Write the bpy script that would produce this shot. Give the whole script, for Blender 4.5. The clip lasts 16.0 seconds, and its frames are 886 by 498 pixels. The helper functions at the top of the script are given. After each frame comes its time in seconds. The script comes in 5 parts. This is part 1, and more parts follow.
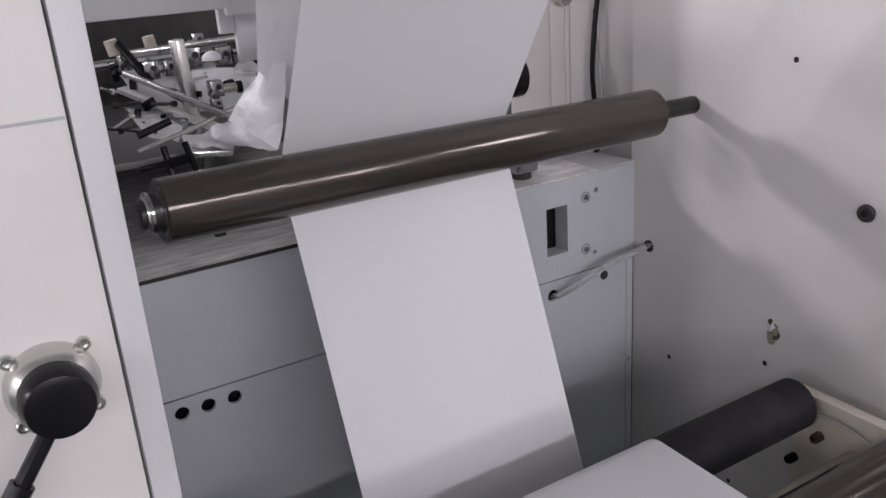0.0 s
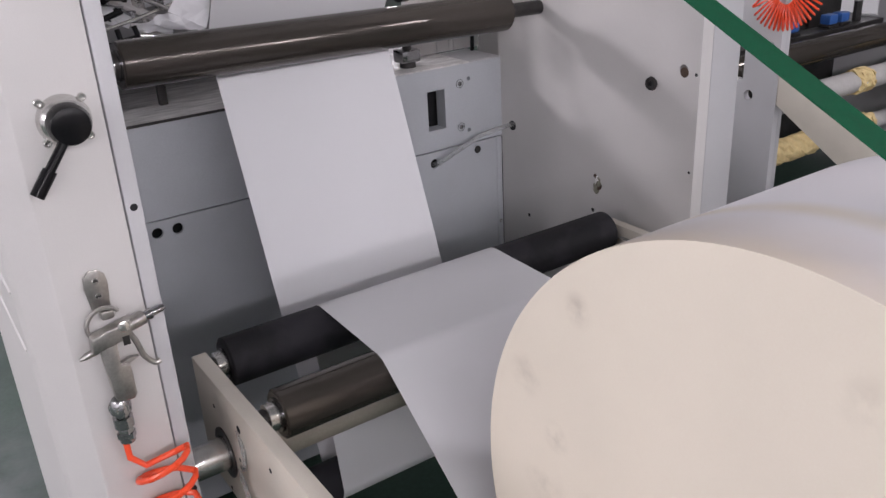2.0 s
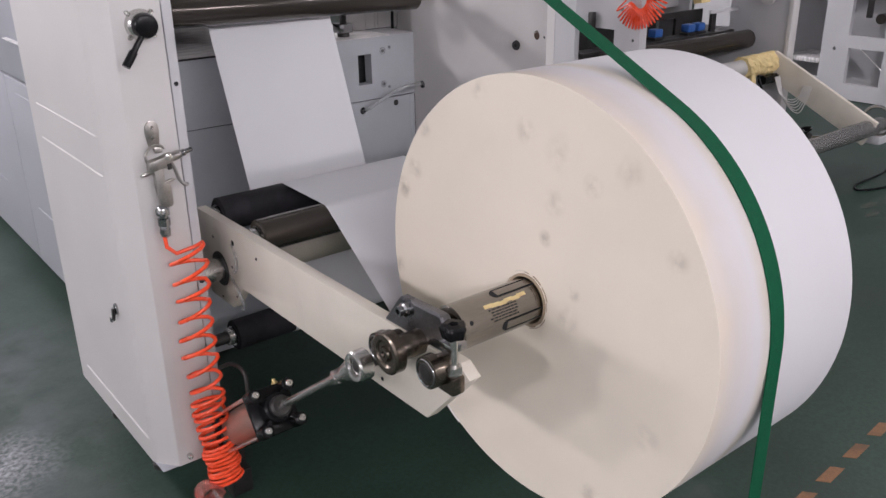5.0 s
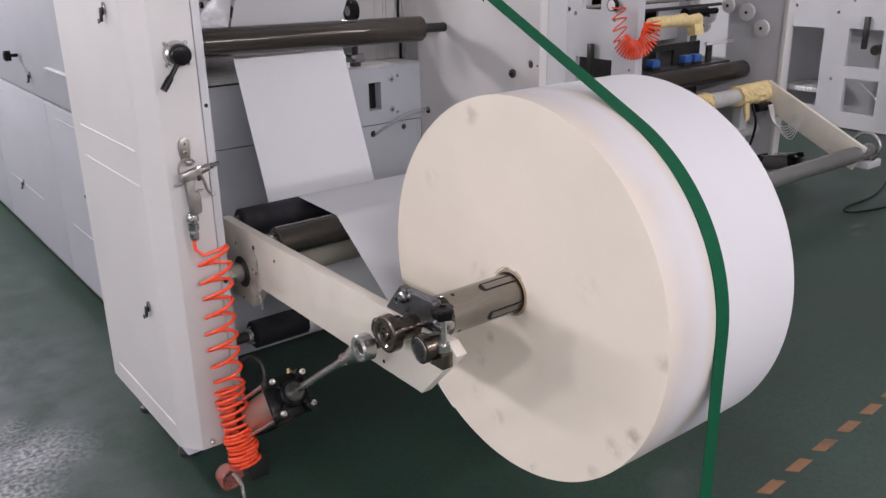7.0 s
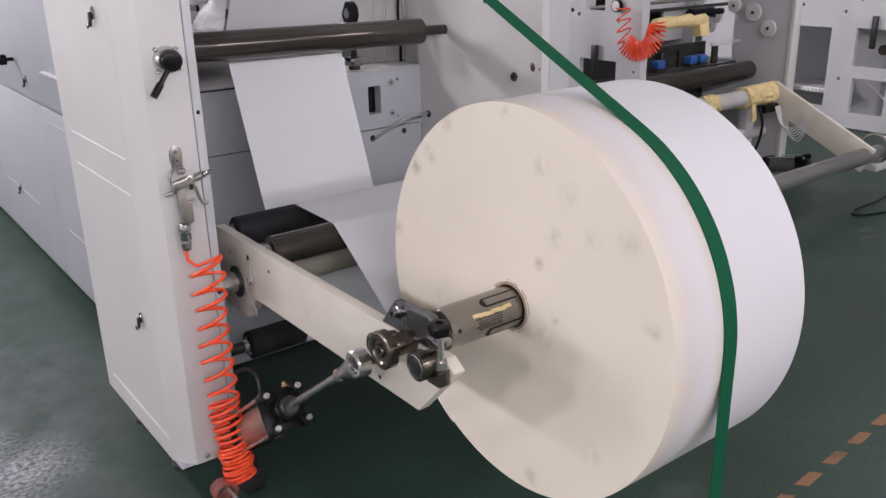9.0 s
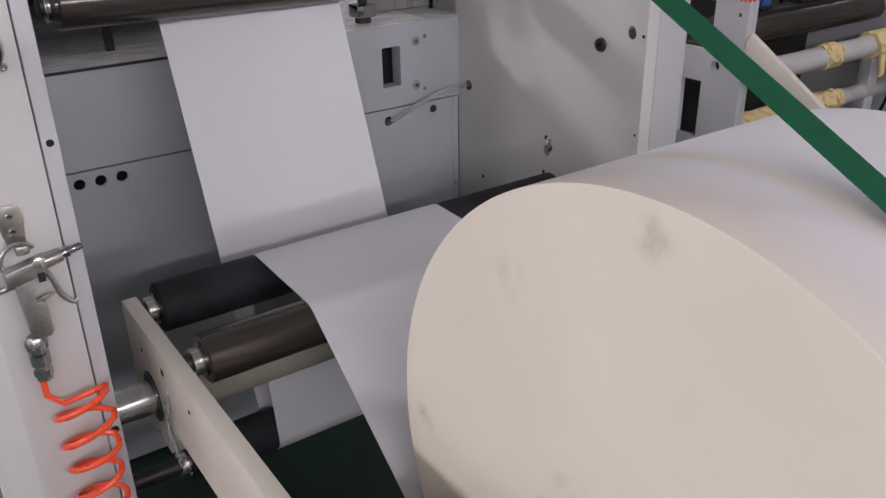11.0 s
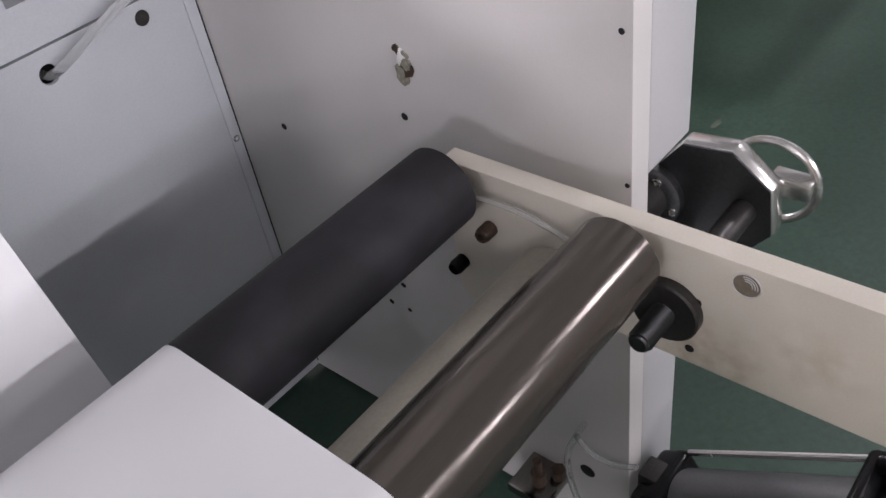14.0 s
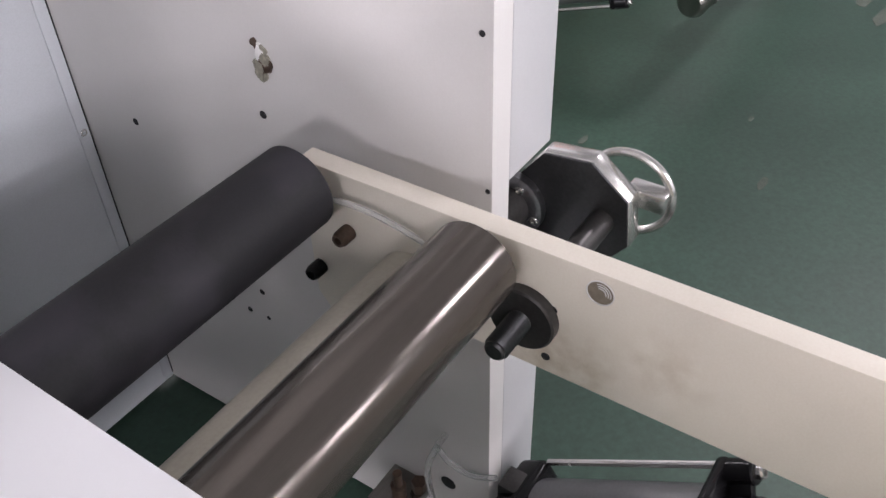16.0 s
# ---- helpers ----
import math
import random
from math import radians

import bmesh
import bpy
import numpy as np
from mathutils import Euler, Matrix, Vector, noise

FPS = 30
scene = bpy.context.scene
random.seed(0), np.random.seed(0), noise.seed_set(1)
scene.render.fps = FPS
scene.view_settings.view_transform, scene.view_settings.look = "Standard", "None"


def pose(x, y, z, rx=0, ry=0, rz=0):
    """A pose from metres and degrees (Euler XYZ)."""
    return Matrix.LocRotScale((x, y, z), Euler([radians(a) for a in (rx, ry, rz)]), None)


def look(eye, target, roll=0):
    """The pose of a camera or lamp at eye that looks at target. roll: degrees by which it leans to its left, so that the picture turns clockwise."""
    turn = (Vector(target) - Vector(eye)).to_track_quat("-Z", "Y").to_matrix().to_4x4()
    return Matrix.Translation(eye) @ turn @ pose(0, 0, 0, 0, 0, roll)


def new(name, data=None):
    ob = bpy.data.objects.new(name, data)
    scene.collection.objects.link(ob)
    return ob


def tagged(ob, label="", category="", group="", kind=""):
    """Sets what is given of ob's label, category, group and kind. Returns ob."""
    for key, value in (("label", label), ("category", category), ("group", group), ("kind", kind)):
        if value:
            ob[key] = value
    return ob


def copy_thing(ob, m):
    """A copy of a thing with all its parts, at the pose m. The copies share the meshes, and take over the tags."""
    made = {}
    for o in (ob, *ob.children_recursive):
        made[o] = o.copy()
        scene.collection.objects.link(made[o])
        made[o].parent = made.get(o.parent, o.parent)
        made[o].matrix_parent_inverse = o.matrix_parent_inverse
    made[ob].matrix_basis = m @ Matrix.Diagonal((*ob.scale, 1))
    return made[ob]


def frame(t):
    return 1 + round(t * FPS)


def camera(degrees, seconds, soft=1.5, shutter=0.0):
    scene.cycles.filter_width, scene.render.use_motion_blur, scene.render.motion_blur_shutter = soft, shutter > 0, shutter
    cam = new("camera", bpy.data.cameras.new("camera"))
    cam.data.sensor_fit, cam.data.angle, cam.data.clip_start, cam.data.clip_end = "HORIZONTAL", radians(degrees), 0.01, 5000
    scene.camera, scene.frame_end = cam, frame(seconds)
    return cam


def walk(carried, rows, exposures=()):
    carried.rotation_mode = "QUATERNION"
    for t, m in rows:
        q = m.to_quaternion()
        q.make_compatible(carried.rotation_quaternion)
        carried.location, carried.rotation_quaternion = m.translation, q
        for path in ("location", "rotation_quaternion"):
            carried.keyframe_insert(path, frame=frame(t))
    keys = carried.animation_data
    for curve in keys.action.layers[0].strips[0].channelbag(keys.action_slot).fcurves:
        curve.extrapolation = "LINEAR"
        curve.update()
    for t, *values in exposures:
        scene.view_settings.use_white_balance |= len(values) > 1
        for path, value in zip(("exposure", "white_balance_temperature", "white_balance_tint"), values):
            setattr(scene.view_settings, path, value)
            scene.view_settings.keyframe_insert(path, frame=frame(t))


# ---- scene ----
cam = camera(55.1, 16.0)
EXPOSURES = [(0.0, 0.0), (1.5, 0.0), (2.5, -0.06), (3.5, -0.15), (4.7, -0.11), (7.0, -0.04), (8.7, -0.04), (11.0, -0.26), (11.5, -0.28), (12.5, 0.04), (13.0, 0.12), (13.5, 0.30), (14.0, 0.66), (14.5, 0.90), (15.0, 1.02), (16.0, 1.10)]
PATH = [
    (0, (0.082, 0.040, 1.515), (1.021, 1.667, 0.828), -4.05),
    (0.5, (0.05, -0.099, 1.488), (0.94, 1.536, 0.757), -3.1),
    (1, (0.031, -0.171, 1.458), (0.95, 1.428, 0.685), -3.0),
    (1.5, (-0.016, -0.324, 1.466), (0.958, 1.232, 0.675), -2.9),
    (2, (-0.084, -0.484, 1.484), (0.921, 1.048, 0.682), -3.1),
    (2.5, (-0.147, -0.659, 1.483), (0.875, 0.874, 0.705), -2.1),
    (3, (-0.226, -0.813, 1.476), (0.807, 0.713, 0.698), -0.3),
    (3.5, (-0.312, -0.94, 1.48), (0.736, 0.594, 0.739), -1.0),
    (4, (-0.434, -1.043, 1.466), (0.683, 0.441, 0.725), -1.2),
    (4.5, (-0.495, -1.143, 1.457), (0.639, 0.325, 0.712), -1.4),
    (4.7, (-0.522, -1.169, 1.448), (0.629, 0.284, 0.698), -0.9),
    (7, (-0.679, -1.435, 1.471), (0.460, 0.061, 0.792), -1.1),
    (7.5, (-0.699, -1.446, 1.471), (0.439, 0.056, 0.8), -1.2),
    (8, (-0.7, -1.445, 1.469), (0.44, 0.055, 0.798), -1.1),
    (8.5, (-0.682, -1.443, 1.469), (0.457, 0.058, 0.797), -1.1),
    (8.7, (-0.667, -1.437, 1.475), (0.468, 0.065, 0.8), -1.2),
    (10.8, (-0.079, -0.634, 1.458), (0.966, 0.856, 0.629), -1.3),
    (11, (-0.017, -0.551, 1.452), (1.000, 0.938, 0.586), -1.0),
    (11.5, (0.106, -0.271, 1.432), (1.135, 1.195, 0.544), -1.3),
    (12, (0.204, -0.076, 1.410), (1.260, 1.342, 0.476), -3.5),
    (12.5, (0.342, 0.083, 1.379), (1.379, 1.459, 0.362), -4.2),
    (13, (0.483, 0.211, 1.314), (1.453, 1.517, 0.151), -7.0),
    (13.5, (0.626, 0.313, 1.251), (1.64, 1.497, -0.002), -9.1),
    (14, (0.767, 0.372, 1.208), (1.84, 1.47, -0.074), -10.1),
    (14.5, (0.827, 0.371, 1.176), (2.008, 1.338, -0.116), -6.8),
    (15, (0.85, 0.374, 1.157), (2.063, 1.29, -0.143), -5.3),
    (15.5, (0.844, 0.375, 1.161), (2.063, 1.271, -0.148), -4.5),
    (16, (0.791, 0.367, 1.181), (2.051, 1.244, -0.101), -2.1),
]
walk(cam, [(t, look(eye, target, roll)) for t, eye, target, roll in PATH], EXPOSURES)


# ---- light ----
world = bpy.data.worlds.new("hall_air")
scene.world = world
world.use_nodes = True
wn = world.node_tree.nodes
sky = wn.new("ShaderNodeTexSky")
sky.sky_type, sky.sun_disc, sky.sun_elevation, sky.sun_rotation = "NISHITA", False, radians(40), radians(220)
world.node_tree.links.new(sky.outputs[0], wn["Background"].inputs[0])
wn["Background"].inputs[1].default_value = 0.08

FLOOR = -0.05
CEILING = 5.2
LAMP_Z = 3.2
LAMP_COLOUR = (1.0, 0.935, 1.0)
LAMPS = [(-5.2, y, power) for y, power in ((-7.4, 110.0), (-4.6, 140.0), (-1.7, 200.0), (1.2, 190.0), (4.2, 230.0), (7.2, 160.0))]
LAMPS += [(4.6, y, 98.0) for y in (-6.0, -3.0, 0.0, 3.4, 6.6)] + [(-1.2, 5.2, 430.0)]
FRONT_ROW_Y, FRONT_ROW_X, FRONT_ROW_POWER = -4.8, (-2.4, -0.8, 0.8, 2.4), 185.0


# ---- materials ----
def mat(name, colour, rough=0.5, metal=0.0, vary=0.06, scale=6.0, bump=0.0, grain=220.0, stretch=(1, 1, 1), rough_vary=0.08,
        stain=None, stain_at=0.62, stain_scale=2.5, coat=0.0, glow=0.0):
    """Base colour with broad and fine variation, fine relief and optional stains."""
    m = bpy.data.materials.new(name)
    m.use_nodes = True
    n, l = m.node_tree.nodes, m.node_tree.links
    b = n["Principled BSDF"]
    tc, mp = n.new("ShaderNodeTexCoord"), n.new("ShaderNodeMapping")
    mp.inputs["Scale"].default_value = stretch
    l.new(tc.outputs["Object"], mp.inputs[0])
    n1, n2 = n.new("ShaderNodeTexNoise"), n.new("ShaderNodeTexNoise")
    n1.inputs["Scale"].default_value, n1.inputs["Detail"].default_value = scale, 5
    n2.inputs["Scale"].default_value, n2.inputs["Detail"].default_value = grain, 3
    l.new(mp.outputs[0], n1.inputs[0]), l.new(mp.outputs[0], n2.inputs[0])
    ramp = n.new("ShaderNodeValToRGB")
    lo = [c * (1 - vary) for c in colour]
    hi = [min(1, c * (1 + vary)) for c in colour]
    ramp.color_ramp.elements[0].position, ramp.color_ramp.elements[1].position = 0.3, 0.7
    ramp.color_ramp.elements[0].color, ramp.color_ramp.elements[1].color = (*lo, 1), (*hi, 1)
    l.new(n1.outputs[0], ramp.inputs[0])
    mix = n.new("ShaderNodeMix")
    mix.data_type, mix.blend_type = "RGBA", "OVERLAY"
    mix.inputs[0].default_value = min(0.5, vary * 2)
    l.new(ramp.outputs[0], mix.inputs[6]), l.new(n2.outputs[0], mix.inputs[7])
    out = mix.outputs[2]
    if stain:
        n3, r3, m3 = n.new("ShaderNodeTexNoise"), n.new("ShaderNodeValToRGB"), n.new("ShaderNodeMix")
        n3.inputs["Scale"].default_value, n3.inputs["Detail"].default_value = stain_scale, 6
        l.new(tc.outputs["Object"], n3.inputs[0])
        r3.color_ramp.elements[0].position, r3.color_ramp.elements[1].position = stain_at, stain_at + 0.14
        l.new(n3.outputs[0], r3.inputs[0])
        m3.data_type = "RGBA"
        m3.inputs[7].default_value = (*stain, 1)
        l.new(r3.outputs[0], m3.inputs[0]), l.new(out, m3.inputs[6])
        out = m3.outputs[2]
    l.new(out, b.inputs["Base Color"])
    mr = n.new("ShaderNodeMapRange")
    mr.inputs[3].default_value, mr.inputs[4].default_value = max(0.02, rough - rough_vary), min(1, rough + rough_vary)
    l.new(n1.outputs[0], mr.inputs[0]), l.new(mr.outputs[0], b.inputs["Roughness"])
    b.inputs["Metallic"].default_value = metal
    b.inputs["Coat Weight"].default_value = coat
    if bump:
        bp = n.new("ShaderNodeBump")
        bp.inputs["Strength"].default_value, bp.inputs["Distance"].default_value = bump, 0.002
        l.new(n2.outputs[0], bp.inputs["Height"]), l.new(bp.outputs[0], b.inputs["Normal"])
    if glow:
        b.inputs["Emission Color"].default_value, b.inputs["Emission Strength"].default_value = (*colour, 1), glow
    return m


def clear(name, colour, rough=0.08):
    m = mat(name, colour, rough, vary=0.02)
    b = m.node_tree.nodes["Principled BSDF"]
    b.inputs["Transmission Weight"].default_value, b.inputs["IOR"].default_value = 0.85, 1.4
    return m


def spotted(m, spots, colour, scale, rough=None):
    """Lays soft smudges, or the floor's painted sheen, over a material: (place, radius, strength), broken up by noise.
    """
    n, l = m.node_tree.nodes, m.node_tree.links
    b = n["Principled BSDF"]
    tc, nz = n.new("ShaderNodeTexCoord"), n.new("ShaderNodeTexNoise")
    nz.inputs["Scale"].default_value, nz.inputs["Detail"].default_value = scale, 6
    l.new(tc.outputs["Object"], nz.inputs[0])
    broken = n.new("ShaderNodeMapRange")
    broken.inputs[1].default_value, broken.inputs[2].default_value = 0.38, 0.66
    l.new(nz.outputs[0], broken.inputs[0])
    total = None
    for place, radius, strength in spots:
        d, r, mul = n.new("ShaderNodeVectorMath"), n.new("ShaderNodeMapRange"), n.new("ShaderNodeMath")
        d.operation, d.inputs[1].default_value = "DISTANCE", place
        l.new(tc.outputs["Object"], d.inputs[0]), l.new(d.outputs["Value"], r.inputs[0])
        r.interpolation_type = "SMOOTHSTEP"
        r.inputs[1].default_value, r.inputs[2].default_value, r.inputs[3].default_value, r.inputs[4].default_value = 0.0, radius, strength, 0.0
        mul.operation, mul.inputs[1].default_value = "MAXIMUM", 0.0
        l.new(r.outputs[0], mul.inputs[0])
        if total:
            l.new(total, mul.inputs[1])
        total = mul.outputs[0]
    f = n.new("ShaderNodeMath")
    f.operation = "MULTIPLY"
    l.new(total, f.inputs[0]), l.new(broken.outputs[0], f.inputs[1])
    old = b.inputs["Base Color"].links[0].from_socket
    mix = n.new("ShaderNodeMix")
    mix.data_type = "RGBA"
    mix.inputs[7].default_value = (*colour, 1)
    l.new(f.outputs[0], mix.inputs[0]), l.new(old, mix.inputs[6]), l.new(mix.outputs[2], b.inputs["Base Color"])
    return m


M_PAINT = mat("grey_white_machine_paint", (0.50, 0.50, 0.515), 0.42, vary=0.03, bump=0.05, grain=500)
M_SIDE = mat("grey_side_cover_paint", (0.36, 0.37, 0.40), 0.42, vary=0.04, bump=0.05, grain=500)
M_COVER = mat("warm_white_cover_paint", (0.58, 0.565, 0.555), 0.45, vary=0.03, bump=0.05, grain=500)
M_PANEL = mat("blue_grey_panel_paint", (0.46, 0.48, 0.51), 0.38, vary=0.05, bump=0.05, grain=400)
M_ARM = mat("off_white_arm_paint", (0.66, 0.615, 0.535), 0.45, vary=0.05, scale=9, bump=0.05, grain=400, stain=(0.5, 0.46, 0.4), stain_at=0.66, stain_scale=7)
spotted(M_ARM, [((1.32, 0.60, 0.55), 0.09, 0.6), ((1.32, 0.665, 0.645), 0.05, 0.5), ((1.32, 0.50, 0.60), 0.07, 0.3), ((0.261, 0.70, 0.58), 0.06, 0.3)], (0.34, 0.25, 0.16), 40)
M_TUBE = mat("cream_dusty_paint", (0.36, 0.335, 0.28), 0.6, vary=0.07, scale=14)
M_ROLLER = mat("bronze_anodised_aluminium", (0.080, 0.071, 0.062), 0.15, 0.6, vary=0.07, scale=3, stretch=(0.3, 6, 6), grain=160, bump=0.03)
M_BLACK = mat("matt_black_rubber", (0.010, 0.010, 0.012), 0.68, vary=0.2, scale=8, bump=0.1, grain=300, stain=(0.022, 0.021, 0.026), stain_at=0.48, stain_scale=11)
M_BLACK.node_tree.nodes["Principled BSDF"].inputs["Specular IOR Level"].default_value = 0.3
M_STEEL = mat("bright_machined_steel", (0.62, 0.61, 0.59), 0.24, 0.95, vary=0.08, scale=20)
M_SHAFT = mat("ground_shaft_steel", (0.28, 0.265, 0.245), 0.19, 1.0, vary=0.10, scale=4, stretch=(0.4, 4, 4), grain=90)
M_BRONZE = mat("dark_bronze_steel", (0.16, 0.135, 0.11), 0.24, 0.95, vary=0.2, scale=25)
M_CHROME = mat("worn_chrome", (0.36, 0.36, 0.37), 0.16, 1.0, vary=0.12, scale=30)
M_NICKEL = mat("dull_nickel_plate", (0.40, 0.385, 0.365), 0.33, 0.9, vary=0.12, scale=40, bump=0.06, grain=200)
M_PINK = clear("translucent_pink_hose", (0.95, 0.42, 0.36), 0.2)
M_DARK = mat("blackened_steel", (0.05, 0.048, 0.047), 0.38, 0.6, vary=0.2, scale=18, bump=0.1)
# near-black: shade of holes, slots and gaps put into a colour
M_HOLE = mat("painted_recess_shade", (0.012, 0.012, 0.014), 0.9, vary=0.1)
M_PLASTIC = mat("black_plastic", (0.007, 0.007, 0.008), 0.24, vary=0.1, bump=0.05)
M_PLASTIC.node_tree.nodes["Principled BSDF"].inputs["Specular IOR Level"].default_value = 0.16
M_PAPER = mat("white_kraft_paper", (0.675, 0.675, 0.695), 0.75, vary=0.012, scale=3, bump=0.03, grain=600)
M_PAPERSIDE = mat("white_paper_winding", (0.68, 0.665, 0.69), 0.72, vary=0.012, scale=4, bump=0.02, grain=500)
M_BELT = mat("green_webbing", (0.007, 0.090, 0.042), 0.8, vary=0.1, scale=60, bump=0.35, grain=700)
M_BELT.node_tree.nodes["Principled BSDF"].inputs["Specular IOR Level"].default_value = 0.15
M_CORE = mat("brown_cardboard", (0.40, 0.31, 0.22), 0.85, vary=0.1, scale=30)
M_ORANGE = mat("orange_polyurethane_hose", (0.85, 0.085, 0.03), 0.28, vary=0.06, scale=30)
M_CLEAR = clear("clear_hose", (0.85, 0.86, 0.86))
M_WRAP = clear("clear_stretch_film", (0.86, 0.86, 0.85), 0.2)
M_BARREL = mat("grey_cylinder_barrel", (0.15, 0.15, 0.155), 0.4, 0.3, vary=0.08)
M_REDBARREL = mat("coppery_cylinder_barrel", (0.42, 0.27, 0.22), 0.32, 0.55, vary=0.06, stretch=(1, 1, 1))
M_BRASS = mat("brass", (0.6, 0.45, 0.22), 0.3, 0.9)
M_FLOOR = mat("dark_green_floor_paint", (0.021, 0.047, 0.033), 0.47, vary=0.24, scale=1.6, bump=0.12, grain=90, rough_vary=0.14, stain=(0.10, 0.115, 0.11), stain_at=0.66, stain_scale=1.3)
# grey worn patch, with the floor's blue-grey sheen also in its colour
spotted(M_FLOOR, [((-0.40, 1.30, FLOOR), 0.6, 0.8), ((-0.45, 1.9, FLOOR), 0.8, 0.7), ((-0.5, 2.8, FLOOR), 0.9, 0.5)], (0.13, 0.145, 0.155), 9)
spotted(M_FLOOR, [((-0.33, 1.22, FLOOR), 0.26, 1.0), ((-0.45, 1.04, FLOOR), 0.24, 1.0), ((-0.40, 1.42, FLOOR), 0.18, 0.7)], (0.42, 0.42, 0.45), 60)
M_FLOOR.node_tree.nodes["Principled BSDF"].inputs["Specular IOR Level"].default_value = 0.45
# wide grey-blue spots: reflection on the aisle floor put into its colour
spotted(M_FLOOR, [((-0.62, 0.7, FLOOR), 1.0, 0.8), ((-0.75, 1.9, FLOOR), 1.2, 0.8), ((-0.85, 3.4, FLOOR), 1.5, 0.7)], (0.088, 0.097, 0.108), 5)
M_STRIPE = mat("orange_floor_tape", (0.25, 0.125, 0.06), 0.6, vary=0.2, scale=12, stain=(0.15, 0.09, 0.05), stain_at=0.58, stain_scale=14)
M_WALL = mat("hall_wall", (0.66, 0.66, 0.67), 0.8, vary=0.05, scale=1)
M_CEIL = mat("hall_ceiling", (0.25, 0.25, 0.25), 0.85, vary=0.05, scale=1)
M_LIGHT = mat("lamp_diffuser", (1.0, 0.97, 0.93), 0.5, vary=0.0, glow=6.0)
M_YELLOW = mat("yellow_wrapping_paper", (0.66, 0.52, 0.26), 0.8, vary=0.12, scale=25, bump=0.3, grain=60)
M_BLUE = mat("blue_enamel", (0.03, 0.10, 0.32), 0.4, vary=0.1)
# little metal: the tin's bright, blotchy reflections are partly in its colour
M_SHEET = mat("brushed_tin_sheet", (0.74, 0.73, 0.72), 0.36, 0.2, vary=0.3, scale=14, bump=0.25, stretch=(1, 4, 1), grain=120)
M_MARK = mat("dark_ink", (0.03, 0.026, 0.022), 0.6, vary=0.05)


# ---- building blocks ----
def link(name, bm, material, parent=None, label="", smooth=False):
    me = bpy.data.meshes.new(name)
    bm.normal_update()
    bm.to_mesh(me)
    bm.free()
    if isinstance(material, (list, tuple)):
        for m in material:
            me.materials.append(m)
    else:
        me.materials.append(material)
    if smooth:
        for p in me.polygons:
            p.use_smooth = True
        me.set_sharp_from_angle(angle=radians(35))
    ob = new(name, me)
    if parent:
        ob.parent = parent
    if label:
        ob["label"] = label
    return ob


def part(name, bm, material, parent, label="", smooth=True):
    return link(name, bm, material, parent, label, smooth)


def thing(name, at=(0, 0, 0), label="", category="", group="", kind=""):
    e = new(name)
    e.location = at
    return tagged(e, label, category, group, kind)


def box(x0, x1, y0, y1, z0, z1, bevel=0.0, seg=2, bm=None):
    own = bmesh.new()
    bmesh.ops.create_cube(own, size=1)
    bmesh.ops.transform(own, matrix=Matrix.LocRotScale(((x0 + x1) / 2, (y0 + y1) / 2, (z0 + z1) / 2), None, (x1 - x0, y1 - y0, z1 - z0)), verts=own.verts)
    if bevel:
        bmesh.ops.bevel(own, geom=own.edges[:], offset=bevel, segments=seg, affect="EDGES", profile=0.5)
    return join(bm, own)


def join(bm, own):
    if bm is None:
        return own
    me = bpy.data.meshes.new("tmp")
    own.to_mesh(me)
    own.free()
    bm.from_mesh(me)
    bpy.data.meshes.remove(me)
    return bm


def lathe(profile, axis="X", at=(0, 0, 0), seg=48, bm=None, cap=True):
    """A body of revolution: profile of (along, radius) from one end to the other."""
    own = bmesh.new()
    rings = []
    for a, r in profile:
        ring = []
        for k in range(seg):
            w = 2 * math.pi * k / seg
            c, s = r * math.cos(w), r * math.sin(w)
            v = {"X": (a, c, s), "Y": (s, a, c), "Z": (c, s, a)}[axis]
            ring.append(own.verts.new(Vector(v) + Vector(at)))
        rings.append(ring)
    for r0, r1 in zip(rings, rings[1:]):
        for k in range(seg):
            own.faces.new((r0[k], r0[(k + 1) % seg], r1[(k + 1) % seg], r1[k]))
    if cap:
        own.faces.new(rings[0][::-1])
        own.faces.new(rings[-1])
    bmesh.ops.recalc_face_normals(own, faces=own.faces[:])
    return join(bm, own)


def prism(outline, a0, a1, axis="X", bevel=0.0, bm=None, seg=2):
    """An outline drawn across the axis, pushed from a0 to a1."""
    own = bmesh.new()
    def put(a, u, v):
        return {"X": (a, u, v), "Y": (u, a, v), "Z": (u, v, a)}[axis]
    lo = [own.verts.new(put(a0, u, v)) for u, v in outline]
    hi = [own.verts.new(put(a1, u, v)) for u, v in outline]
    n = len(outline)
    own.faces.new(lo), own.faces.new(hi)
    for k in range(n):
        own.faces.new((lo[k], lo[(k + 1) % n], hi[(k + 1) % n], hi[k]))
    bmesh.ops.recalc_face_normals(own, faces=own.faces[:])
    if bevel:
        bmesh.ops.bevel(own, geom=own.edges[:], offset=bevel, segments=seg, affect="EDGES", profile=0.5)
    return join(bm, own)


